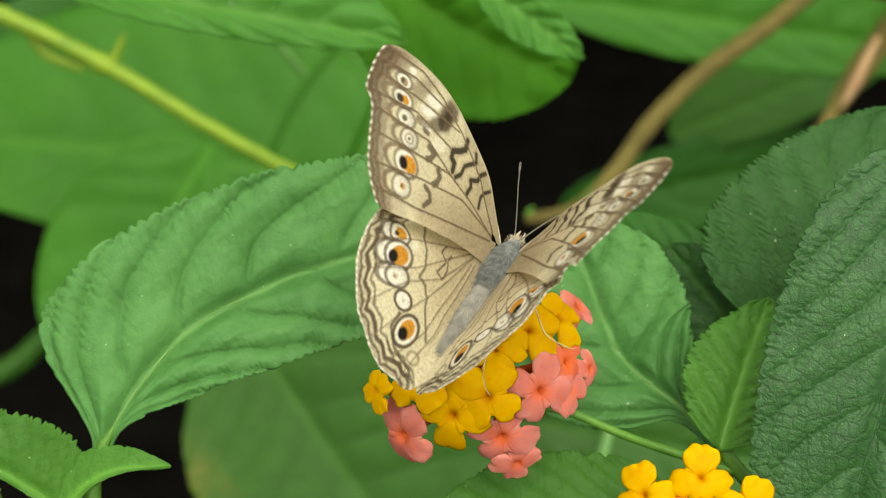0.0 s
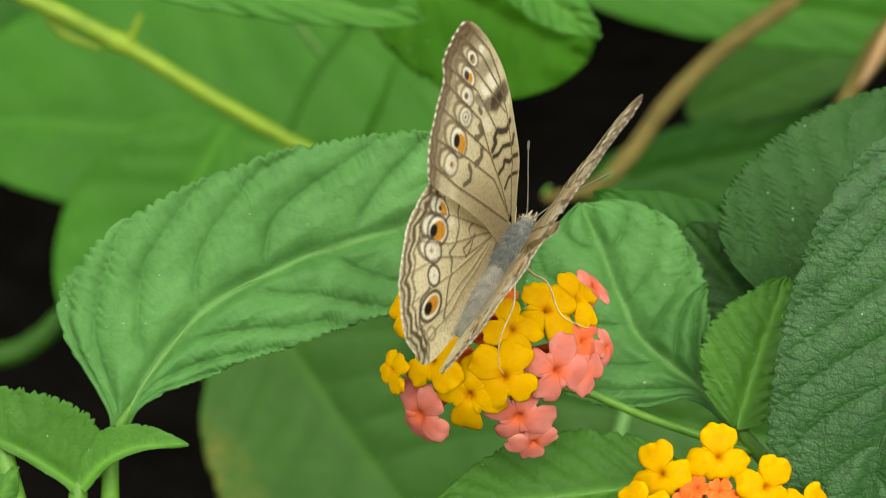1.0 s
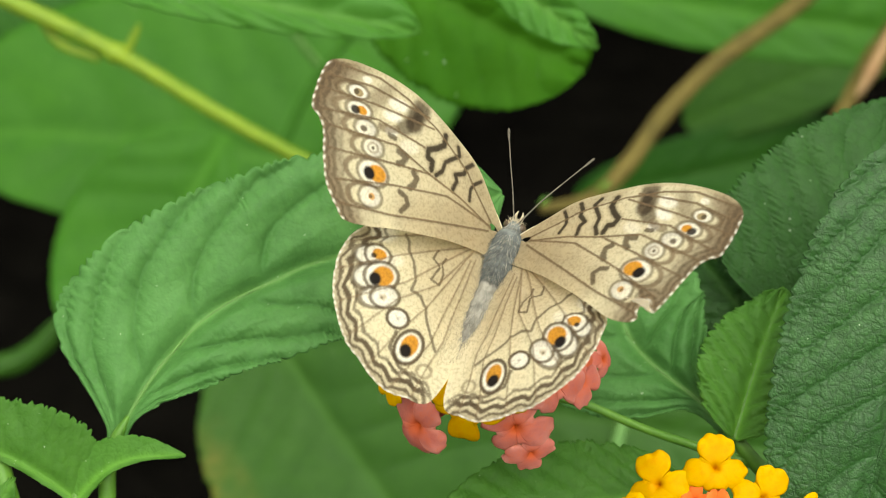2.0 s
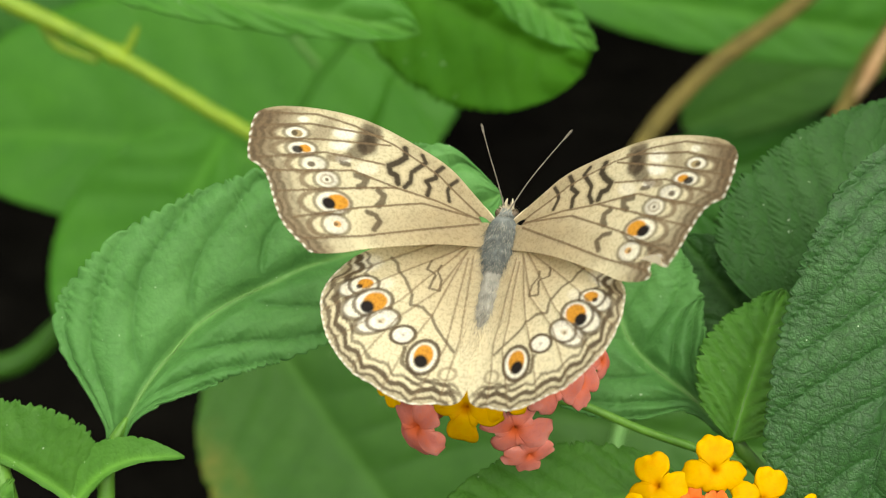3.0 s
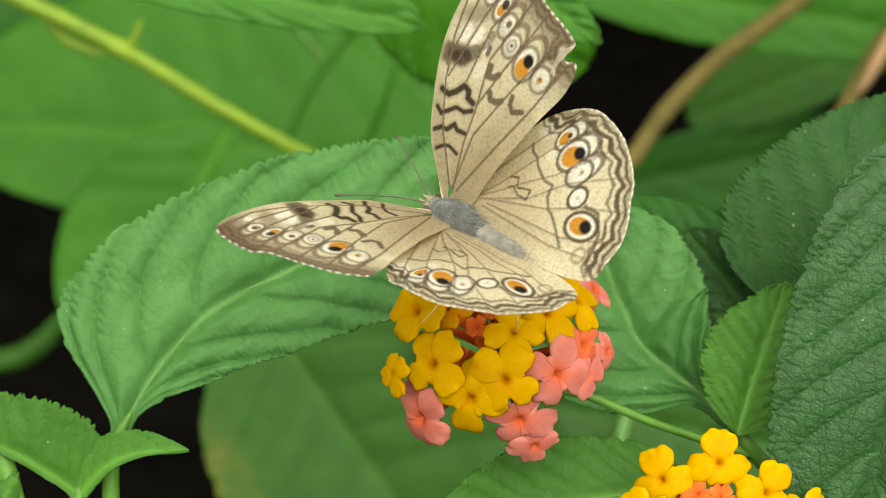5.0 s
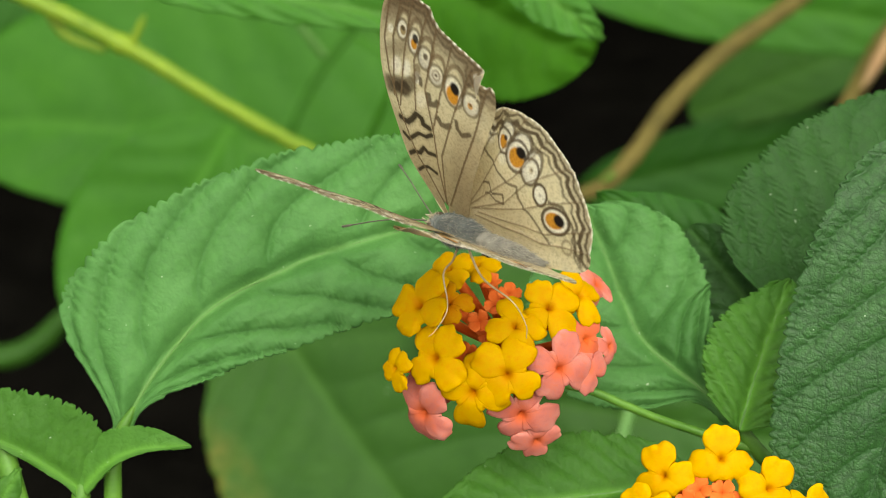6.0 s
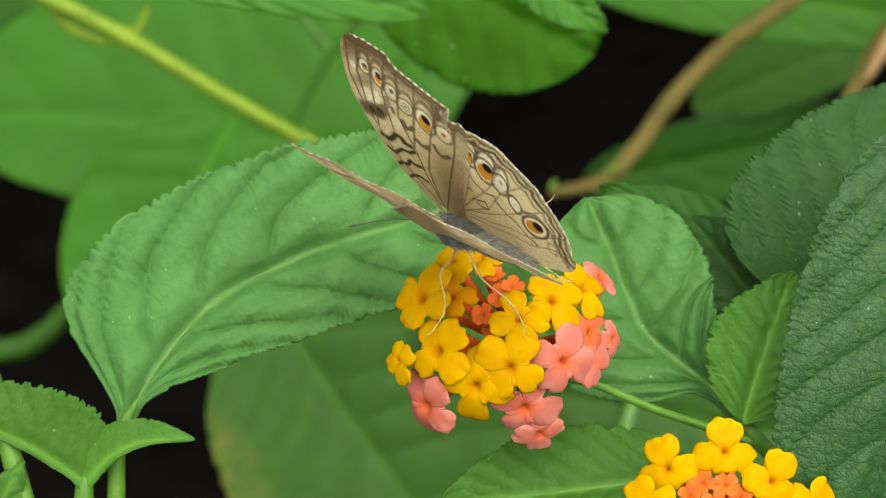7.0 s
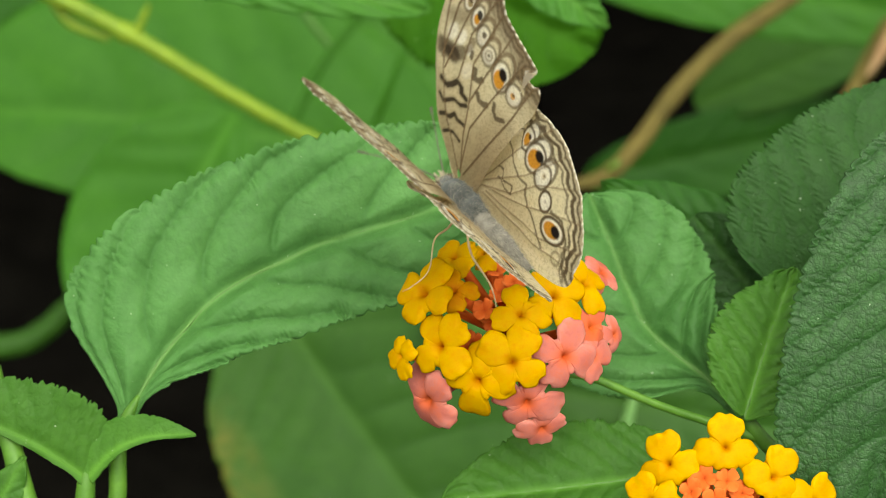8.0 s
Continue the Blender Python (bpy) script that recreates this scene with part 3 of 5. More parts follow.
def main_flower():
    foot = (8.3, -14.2, -13)
    head = empty("lantana_flower_head", SLOPE, "lantana flower head with yellow inner and pink outer florets", "flower", "lantana flower heads")
    c = np.array(foot)
    # place, radius, petals, turn of the lobes, lean of the face away from the dome
    rows = [
        ((7.3, -15.9, 1), 4.2, YELLOW, 62, (0, 0, 0)), ((3.1, -18.3, 0), 4.3, YELLOW, 78, (0, -1, 0)), ((-1.5, -14.1, -1), 4.3, YELLOW, 48, (0, 0, 0)), ((-6.3, -15.5, -4.5), 2.6, YELLOW, 30, (-3, 0, 0)),
        ((-3.5, -7.7, -4), 4.4, YELLOW, 80, (0, 0, 0)), ((0.4, -7.4, -2.6), 2.7, AMBER_PETAL, 20, (3, 0, 0)), ((0.35, -3.3, -8), 3.2, YELLOW, 60, (0, 0, 0)), ((3.9, -2.9, -10), 2.9, YELLOW, 30, (0, 0, 0)),
        ((8.3, -10.2, 0), 3.5, YELLOW, 100, (0, 0, 0)), ((12.5, -7.9, -2), 4.0, YELLOW, 35, (0, 0, 0)), ((16.4, -6.6, -5), 3.4, YELLOW, 15, (1, 0, 0)),
        ((13.8, -15.3, -1), 4.0, PINK, 75, (0, 0, 0)), ((17.3, -15.5, -3.5), 2.9, PINK, 10, (2, 0, 1)), ((17.2, -11.9, -4), 3.3, CORAL, 50, (2, 0, 0)), ((20.2, -12.9, -7), 2.5, PINK, 0, (3, 0, 0)),
        ((18.9, -5.3, -10), 2.9, PINK, 45, (0, 0, 0)), ((-3.0, -21.1, -5), 4.5, PINK, 52, (-1, -1, 0)), ((9.2, -21.2, -3), 4.2, PINK, 70, (0, -1, 0)), ((11.2, -24.6, -6), 3.1, PINK, 100, (1, -3, 0)),
    ]
    for k, (at, size, petals, spin, lean) in enumerate(rows):
        face = (np.array(at) - c) * np.array((0.8, 0.8, 0.6)) + np.array((0, 1.0, 7.0)) + np.array(lean)
        floret(head, at, face, size, petals, c + (np.array(at) - c) * 0.22, 50 + k, four_lobes(50 + k, spin))
    for k, (at, r) in enumerate([((7.7, -6.4, -5), 1.4), ((2.8, -13.9, -4), 1.6), ((4.1, -9.8, -4), 1.5), ((6.1, -7.8, -5), 1.5), ((5.1, -11.4, -5), 1.4), ((5.6, -5.2, -8), 1.3)]):
        a = np.array(at)
        floret(head, at, a - c + np.array((0, 0, 3.0)), r, ORANGE, c + (a - c) * 0.2, 40 + k, four_lobes(40 + k, 35 * k), "bud", "small unopened orange-red bud", curl=-0.35)
    rod("stalk", [foot, (12.6, -17.5, -14), (18.4, -19, -15), (25.7, -22.1, -16), (32.3, -24.4, -17), (39.5, -26.7, -17)], [0.8, 0.62, 0.56, 0.55, 0.58, 0.7], STALK, head, "thin green flower stalk", n=40, seed=91)
    return head


def second_flower():
    foot = (33.4, -36.3, -8)
    head = empty("lantana_flower_head", SLOPE, "young lantana flower head with yellow florets round orange buds", "flower", "lantana flower heads")
    c = np.array(foot)
    rows = [((26.1, -27.9, -1), 3.75, 25), ((33.0, -25.7, 0), 3.75, 2), ((38.9, -29.4, 0), 3.75, -30), ((23.9, -32.2, 0), 3.4, 45), ((44.1, -32.5, -2), 3.4, -50)]
    for k, (at, size, turn) in enumerate(rows):
        face = (np.array(at) - c) * np.array((0.7, 0.3, 0.6)) + np.array((0, 0, 7.0))
        floret(head, at, face, size, YELLOW, c + (np.array(at) - c) * 0.22, 80 + k, hooded(turn), curl=0.2)
    for k, (at, r) in enumerate([((30.4, -29.5, 0), 1.6), ((33.0, -29.7, 1), 1.6), ((28.7, -31.0, 1), 1.5), ((35, -31.3, 0), 1.5), ((31.6, -31.9, 2), 1.6)]):
        a = np.array(at)
        floret(head, at, a - c + np.array((0, 0, 2.0)), r, ORANGE, c + (a - c) * 0.2, 70 + k, four_lobes(70 + k, 40 * k), "bud", "small half-open orange bud", curl=-0.3)
    rod("stalk", [foot, (36.4, -38.3, -10), (44.3, -43, -15)], [0.9, 0.8, 0.8], STALK, head, seed=92)
    return head


def thicket():
    """Leaves of an unseen bush, added over the ground behind to shade it."""
    rnd = np.random.RandomState(7)
    n = 11000
    verts, faces = [], []
    while len(verts) < 5 * n:
        p = np.array((rnd.uniform(-2.0, 2.0), rnd.uniform(0.62, 3.0), rnd.uniform(0.04, 1.5)))
        low = HEIGHT + 0.02 - (p[1] - 0.30) * 0.30 if p[1] < 1.45 else 0.04
        lump = 0.22 * math.sin(3.1 * p[0] + 1) * math.sin(2.7 * p[1]) + 0.16 * math.sin(5.3 * p[0] + 4.1 * p[2]) + 0.12 * math.sin(7.0 * p[1] + 3 * p[2])
        if p[2] < low or (p[0] / 1.7) ** 2 + ((p[1] - 1.7) / 1.15) ** 2 + ((p[2] - 0.55) / 0.8) ** 2 > 1 + lump:
            continue
        d = Vector(rnd.normal(size=3)).normalized()
        e = d.cross(Vector((0.2, 0.1, 1))).normalized()
        d, e = np.array(d), np.array(e)
        size = rnd.uniform(0.03, 0.06)
        b = len(verts)
        drop = np.array((0, 0, -0.25 * size))
        verts += [p - d * size, p + e * size * 0.5 + drop * 0.4, p + d * size * 0.2, p - e * size * 0.5 + drop * 0.4, p + d * size + drop]
        faces += [(b, b + 1, b + 2), (b, b + 2, b + 3), (b + 1, b + 4, b + 2), (b + 2, b + 4, b + 3)]
    ob = mesh_part("thicket", np.array(verts), faces, LEAF_DEEP, None)
    for k in range(9):
        x, y = -1.2 + 0.3 * k, 1.75 + 0.3 * math.sin(k * 2.3)
        rod("branch", [(x * 1000, y * 1000, -10), (x * 1000 + 40, y * 1000 - 30, 300), (x * 1050, y * 1000 - 120, 700), (x * 1100, y * 1000 - 60, 1050)], [14, 11, 8, 3], TWIG, ob, n=16, seed=70 + k)
    tagged(ob, "dense green leaves of an unseen bush, added to shade the ground", "bush", kind="stuff")


thicket()
flower_head = main_flower()
second_flower()

# ---- the butterfly ----
CREAM, TAN, BROWN, SHADE = (0.715, 0.642, 0.432), (0.530, 0.438, 0.272), (0.180, 0.122, 0.066), (0.330, 0.254, 0.146)
DARK, WHITE, AMBER, INK = (0.040, 0.028, 0.015), (0.85, 0.81, 0.69), (0.62, 0.285, 0.030), (0.013, 0.009, 0.007)


def wing_material(name):
    m, nt, b = start(name, 0.75)
    b.inputs["Specular IOR Level"].default_value = 0.25
    at = nt.nodes.new("ShaderNodeAttribute")
    at.attribute_name = "scales"
    speck = noise_tex(nt, 2600, 3, 0.7)
    col = mixed(nt, 0.36, at.outputs["Color"], ramp(nt, speck, [(0.36, (0.34, 0.30, 0.25)), (0.54, (1.0, 1.0, 1.0))]), "MULTIPLY")
    nt.links.new(col, b.inputs["Base Color"])
    relief(nt, b, speck, 0.25, 0.0001)
    see_through(nt, b, col, 0.58)
    return m


WING = wing_material("wing_scales")
WING_UNDER = plain_material("wing_underside_buff", (0.82, 0.74, 0.55), (0.92, 0.85, 0.68), 900, 0.8, 0.80)
FUR = plain_material("grey_fur", (0.048, 0.054, 0.050), (0.15, 0.158, 0.145), 900, 0.9, 0, 0.6)
FUR_PALE = plain_material("pale_grey_hair", (0.22, 0.208, 0.17), (0.40, 0.375, 0.31), 900, 0.9)
FUR_MID = plain_material("mid_grey_hair", (0.145, 0.136, 0.110), (0.31, 0.285, 0.230), 900, 0.9)
FUR_BUFF = plain_material("buff_hair", (0.24, 0.20, 0.13), (0.42, 0.36, 0.25), 900, 0.9)
BELLY = plain_material("grey_abdomen_bands", (0.085, 0.082, 0.068), (0.23, 0.215, 0.175), 700, 0.85, 0, 0.6)
EYE = plain_material("butterfly_eye_brown", (0.03, 0.02, 0.012), (0.08, 0.055, 0.03), 1500, 0.25)
LEG = plain_material("butterfly_leg_buff", (0.30, 0.20, 0.10), (0.48, 0.35, 0.20), 900, 0.6)
HORN = plain_material("antenna_grey", (0.040, 0.034, 0.024), (0.11, 0.095, 0.07), 1500, 0.6)


def soft(x, a, b):
    t = np.clip((x - a) / (b - a), 0, 1)
    return t * t * (3 - 2 * t)


def off_line(A, B, pts):
    """Distance of each place from a broken line."""
    best = np.full(A.shape, 1e9)
    for (a0, b0), (a1, b1) in zip(pts, pts[1:]):
        da, db = a1 - a0, b1 - b0
        t = np.clip(((A - a0) * da + (B - b0) * db) / (da * da + db * db + 1e-9), 0, 1)
        best = np.minimum(best, np.hypot(A - a0 - t * da, B - b0 - t * db))
    return best


class Coat:
    """Colours of the wing's scales, laid over one another."""

    def __init__(self, A, B, ground):
        self.A, self.B = A, B
        self.col = np.ones((len(A), 3)) * np.array(ground)
        r = np.random.RandomState(3)
        self.grain = r.rand(len(A)) - 0.5

    def lay(self, mask, colour):
        m = np.clip(mask, 0, 1)[:, None]
        self.col = self.col * (1 - m) + np.array(colour) * m

    def line(self, pts, wide, colour, strength=1.0):
        d = off_line(self.A, self.B, pts) + self.grain * 0.12
        self.lay(strength * (1 - soft(d, wide * 0.35, wide * 0.75)), colour)

    def spot(self, a, b, major, minor, way, colour, strength=1.0, blur=0.18):
        ca, cb = math.cos(way), math.sin(way)
        u = (self.A - a) * ca + (self.B - b) * cb
        v = -(self.A - a) * cb + (self.B - b) * ca
        r = np.hypot(u / major, v / minor) + self.grain * 0.06
        self.lay(strength * (1 - soft(r, 1 - blur, 1 + blur * 0.6)), colour)

    def ring(self, a, b, major, minor, way, wide, colour, strength=1.0):
        ca, cb = math.cos(way), math.sin(way)
        u = (self.A - a) * ca + (self.B - b) * cb
        v = -(self.A - a) * cb + (self.B - b) * ca
        r = np.abs(np.hypot(u / major, v / minor) - 1) * minor + self.grain * 0.10
        self.lay(strength * (1 - soft(r, wide * 0.3, wide * 0.8)), colour)


FORE_OUTLINE = [(2.9, -0.6), (5.2, 2.9), (7.2, 6.6), (8.2, 10.6), (8.6, 15.4), (8.2, 19.7), (7.0, 23.9), (5.4, 27.5), (4.0, 29.5), (2.4, 30.6),
                (0.0, 30.6), (-3.4, 29.9), (-3.9, 28.5), (-4.8, 27.2), (-6.6, 26.1), (-8.2, 25.3), (-9.7, 24.2), (-10.6, 22.8), (-11.3, 21.3),
                (-11.8, 19.7), (-10.4, 16.9), (-8.3, 13.9), (-6.0, 10.2), (-3.4, 5.6), (-0.8, -0.4)]
TORN_OUTLINE = FORE_OUTLINE[:10] + [(0.3, 30.7), (-3.4, 29.9), (-3.9, 28.3), (-4.9, 26.9), (-6.8, 25.8), (-8.4, 25.1), (-10.0, 24.2), (-10.75, 23.4), (-10.0, 22.85), (-9.25, 22.55), (-8.95, 22.0),
                                    (-9.4, 21.5), (-10.3, 21.25), (-11.2, 21.4), (-11.6, 20.6), (-11.3, 18.9)] + FORE_OUTLINE[20:]
HIND_OUTLINE = [(0.2, 1.2), (-1.6, 6.0), (-3.4, 10.6), (-5.2, 13.4), (-7.3, 15.2), (-9.8, 16.6), (-12.5, 17.1), (-14.4, 16.9), (-16.3, 16.2), (-18.3, 15.0), (-20.2, 13.4),
                (-21.5, 11.5), (-22.2, 9.4), (-23.0, 7.6), (-23.4, 5.6), (-23.4, 3.9), (-22.6, 1.8), (-22.0, 0.0), (-20.9, -0.9), (-17.5, -1.6), (-14.1, -1.8), (-9.8, -1.7), (-4.8, -1.2), (-2.0, -0.45)]


def close_path(pts, n):
    """Points spread evenly over a smooth path."""
    dense = smooth_path(pts, 1500)
    run = np.concatenate([[0], np.cumsum(np.linalg.norm(np.diff(dense, axis=0), axis=1))])
    at = np.linspace(0, run[-1], n)
    return np.stack([np.interp(at, run, dense[:, k]) for k in range(2)], 1)


def wing_shape(outline, hinge, nr, ns, frayed, margin):
    """A fan of places between the hinge and the outline, with the distance of each from the outer margin."""
    edge = close_path(outline, ns)
    rnd = np.random.RandomState(11)
    lo, hi = margin
    s = np.linspace(0, 1, ns)
    inside = soft(s, lo, lo + 0.02) * (1 - soft(s, hi - 0.02, hi))
    away = edge - np.array(hinge)
    run = np.linalg.norm(away, axis=1)
    nick = frayed * (np.abs(np.sin(s * 150)) * 0.4 + 0.6 * rnd.rand(ns) + 0.5 * np.abs(np.sin(s * 37)))
    edge = edge - away / run[:, None] * (nick * inside)[:, None]
    r = np.linspace(0.02, 1, nr) ** 0.8
    # the inner rings follow an outline without notches, so that the fan never folds over itself
    away = edge - np.array(hinge)
    turn = np.maximum.accumulate(np.unwrap(np.arctan2(away[:, 1], away[:, 0])))
    reach = np.linalg.norm(away, axis=1)
    for _ in range(30):
        turn[1:-1] = (turn[:-2] + turn[1:-1] + turn[2:]) / 3
        reach[1:-1] = (reach[:-2] + reach[1:-1] + reach[2:]) / 3
    plain = np.stack([reach * np.cos(turn), reach * np.sin(turn)], 1)
    out = soft(r, 0.86, 1.0)[:, None, None]
    P = np.array(hinge) + (plain[None] * (1 - out) + away[None] * out) * r[:, None, None]
    A, B = P[..., 0].ravel(), P[..., 1].ravel()
    rim = edge[(s > lo) & (s < hi)][::3]
    d = off_line(A, B, [tuple(q) for q in rim])
    S = np.broadcast_to(s[None, :], (nr, ns)).ravel()
    return A, B, d, S


FORE_VEINS = [[(2.3, 1.4), (0.8, 9.0), (-3.6, 16.0), (-8.6, 22.9)], [(2.1, 1.5), (2.0, 7.5), (1.3, 12.4), (-1.1, 16.9), (-6.1, 25.6)], [(1.3, 12.4), (0.8, 18.0), (-4.0, 27.2)],
              [(3.5, 14.6), (1.6, 21.6), (-3.1, 28.9)], [(6.6, 14.4), (3.2, 22.4), (-0.8, 30.2)], [(7.3, 15.6), (4.6, 24.1), (0.8, 30.8)],
              [(1.5, 1.8), (-3.2, 9.0), (-6.9, 14.6), (-10.6, 21.2)], [(2.5, 1.5), (5.4, 7.7), (6.9, 13.9), (7.0, 19.1), (6.2, 23.7), (3.2, 29.8)]]
HIND_VEINS = [[(-1.1, 2.3), (-4.6, 6.4), (-7.9, 9.9), (-14.9, 16.6)], [(-1.4, 2.4), (-5.8, 5.2), (-10.7, 8.2), (-18.0, 14.6)], [(-1.9, 2.1), (-8.6, 4.6), (-13.1, 8.2), (-21.0, 11.8)],
              [(-2.5, 2.3), (-11.5, 4.4), (-16.2, 6.3), (-22.4, 8.0)], [(-3.0, 1.9), (-15.2, 2.2), (-22.8, 4.4)], [(-1.6, 5.6), (-6.2, 11.5), (-10.5, 16.2)], [(-2.5, 1.4), (-14.0, 0.8), (-22.4, 1.6)]]


LINE = (0.092, 0.063, 0.034)


def dusting(A, B, seed):
    """Uneven loss of scales: soft blotches and fine speckle, from -1 to 1."""
    r = np.random.RandomState(seed)
    out = np.zeros(A.shape)
    for k in range(14):
        f, th, ph = r.uniform(0.5, 2.6), r.uniform(0, 6.28), r.uniform(0, 6.28)
        out += np.sin(f * (A * math.cos(th) + B * math.sin(th)) + ph) / 7
    return np.clip(out + 0.5 * (r.rand(len(A)) - 0.5), -1, 1)


def fore_coat(A, B, d, S):
    c = Coat(A, B, CREAM)
    dust = dusting(A, B, 31)
    base = np.hypot(A - 1.5, B)
    c.lay((1 - soft(base, 7, 19)) * 0.88, TAN)
    c.lay((1 - soft(base, 3, 13)) * 0.45 + 0.16 * dust, SHADE)
    c.lay((1 - soft(off_line(A, B, [(1.5, 1), (-5, 12.5)]), 1, 4)) * 0.45, SHADE)
    c.lay((1 - soft(off_line(A, B, [(5.2, 4.0), (8.0, 13.0)]), 0.3, 1.6)) * 0.40, SHADE)
    c.lay((1 - soft(d, 0.6, 3.4)) * 0.80, BROWN)
    c.lay((1 - soft(d, 2.0, 7.5)) * 0.30, BROWN)
    c.lay((0.5 + 0.5 * dust) * soft(B, 10, 18) * 0.22, BROWN)
    c.lay(soft(B + 0.30 * A, 25.2, 30.0) * 0.85, BROWN)
    way = math.atan2(0.87, -0.49)
    # pale windows beyond the dark patch of the cell, brown wash beyond them
    c.spot(4.4, 22.6, 3.0, 1.2, 2.75, BROWN, 0.55, 0.6)
    for a, b, ma, mi in ((5.45, 20.0, 1.55, 0.80), (3.55, 20.1, 1.5, 0.72), (1.75, 19.4, 1.0, 0.6), (4.75, 25.1, 0.75, 0.42), (2.0, 16.4, 1.5, 0.8)):
        c.spot(a, b, ma, mi, way, WHITE, 0.9 if b > 19 else 0.45, 0.35)
    # the row of eye spots, each in its pale cell
    for a, b, ma, mi in ((-4.4, 19.1, 2.05, 1.45), (-7.1, 18.1, 1.5, 1.15), (0.75, 24.3, 1.7, 0.95), (-0.55, 22.5, 1.5, 0.95), (-1.75, 20.5, 1.4, 1.0), (2.65, 25.4, 1.35, 0.75)):
        ca, cb = math.cos(way), math.sin(way)
        c.spot(a + ca * 1.1, b + cb * 1.1, ma * 1.35, mi * 1.08, way, CREAM, 0.75)
        c.ring(a + ca * 1.1, b + cb * 1.1, ma * 1.42, mi * 1.12, way, 0.42, BROWN, 0.75)
        c.ring(a, b, ma * 1.12, mi * 1.15, way, 0.34, LINE, 0.62)
        c.spot(a, b, ma, mi, way, WHITE, 0.95 if (-5 < a < -4) or b > 23.5 else 0.68)
    c.spot(-4.05, 18.55, 1.38, 1.12, way, AMBER)
    c.spot(-4.75, 19.55, 0.88, 0.86, way, INK, 1.0, 0.3)
    c.spot(0.95, 23.95, 0.80, 0.58, way, AMBER)
    c.spot(0.40, 24.75, 0.72, 0.58, way, INK, 0.95, 0.3)
    c.spot(2.60, 25.3, 0.75, 0.52, way, (0.28, 0.185, 0.05), 0.85)
    c.spot(2.50, 25.6, 0.40, 0.36, way, INK, 0.7)
    c.spot(-6.95, 17.95, 0.50, 0.42, way, AMBER, 0.8)
    c.spot(-7.05, 18.1, 0.28, 0.26, way, DARK, 0.7)
    c.spot(-0.75, 22.75, 0.55, 0.40, way, LINE, 0.9, 0.4)
    c.ring(-1.75, 20.5, 0.72, 0.55, way, 0.26, BROWN, 0.5)
    c.spot(-1.75, 20.5, 0.26, 0.24, way, LINE, 0.9, 0.4)
    # dark patch at the end of the cell
    c.line([(7.5, 17.0), (6.2, 17.2), (5.2, 17.2)], 2.4, LINE, 0.85)
    c.line([(5.4, 17.0), (4.3, 17.6), (3.3, 18.2)], 1.7, LINE, 0.75)
    c.spot(6.4, 17.0, 1.2, 0.8, 0.25, DARK, 0.8, 0.5)
    c.spot(4.5, 17.5, 1.0, 0.6, 0.25, DARK, 0.6, 0.5)
    c.line([(2.6, 18.9), (1.6, 19.9), (1.2, 20.9)], 0.9, BROWN, 0.7)
    # two bands of zigzag lines across the cell
    for pts, w in (([(7.2, 12.6), (5.9, 12.3), (4.8, 13.0), (3.7, 14.0), (2.9, 13.6), (2.9, 12.8), (2.0, 12.4)], 0.70), ([(7.3, 10.4), (6.4, 9.8), (5.0, 10.7), (4.2, 11.2), (3.0, 11.0), (1.9, 11.5)], 0.50),
                   ([(7.0, 7.6), (5.8, 8.3), (5.0, 8.2), (4.0, 9.2), (3.5, 8.6), (2.2, 8.6)], 0.52), ([(6.3, 5.4), (4.9, 6.3), (4.1, 6.4), (2.8, 5.9)], 0.42)):
        c.line(pts, w * 1.7, SHADE, 0.5)
        c.line(pts, w, DARK, 0.95)
    for pts, w in (([(0.5, 17.4), (0.7, 16.1), (-0.3, 16.2), (-0.8, 16.7)], 0.75), ([(-0.1, 14.4), (-0.4, 13.6), (-1.4, 13.6), (-2.2, 14.0)], 0.75),
                   ([(-3.7, 15.0), (-3.6, 14.0), (-4.2, 13.3), (-5.5, 13.7)], 0.62), ([(1.4, 18.6), (1.2, 19.4)], 0.6)):
        c.line(pts, w, LINE, 0.85)
    wob = 0.36 * np.abs(np.sin(S * 95)) - 0.2 + 0.06 * np.sin(B * 3.1)
    for at, w, k in ((0.55, 0.28, 0.60), (1.45, 0.40, 0.55), (2.5, 0.34, 0.28)):
        c.lay(k * (1 - soft(np.abs(d - at - wob) + c.grain * 0.2, w * 0.4, w)), LINE)
    for pts in FORE_VEINS:
        c.line(pts, 0.26, BROWN, 0.9)
    c.lay((1 - soft(off_line(A, B, FORE_OUTLINE[:9]), 0.12, 0.5)) * 0.55, TAN)
    c.lay((1 - soft(d, 0.14, 0.32)) * (0.45 + 0.55 * np.sin(A * 5 + B * 4)), WHITE)
    return c.col * (1 + 0.10 * dust[:, None])


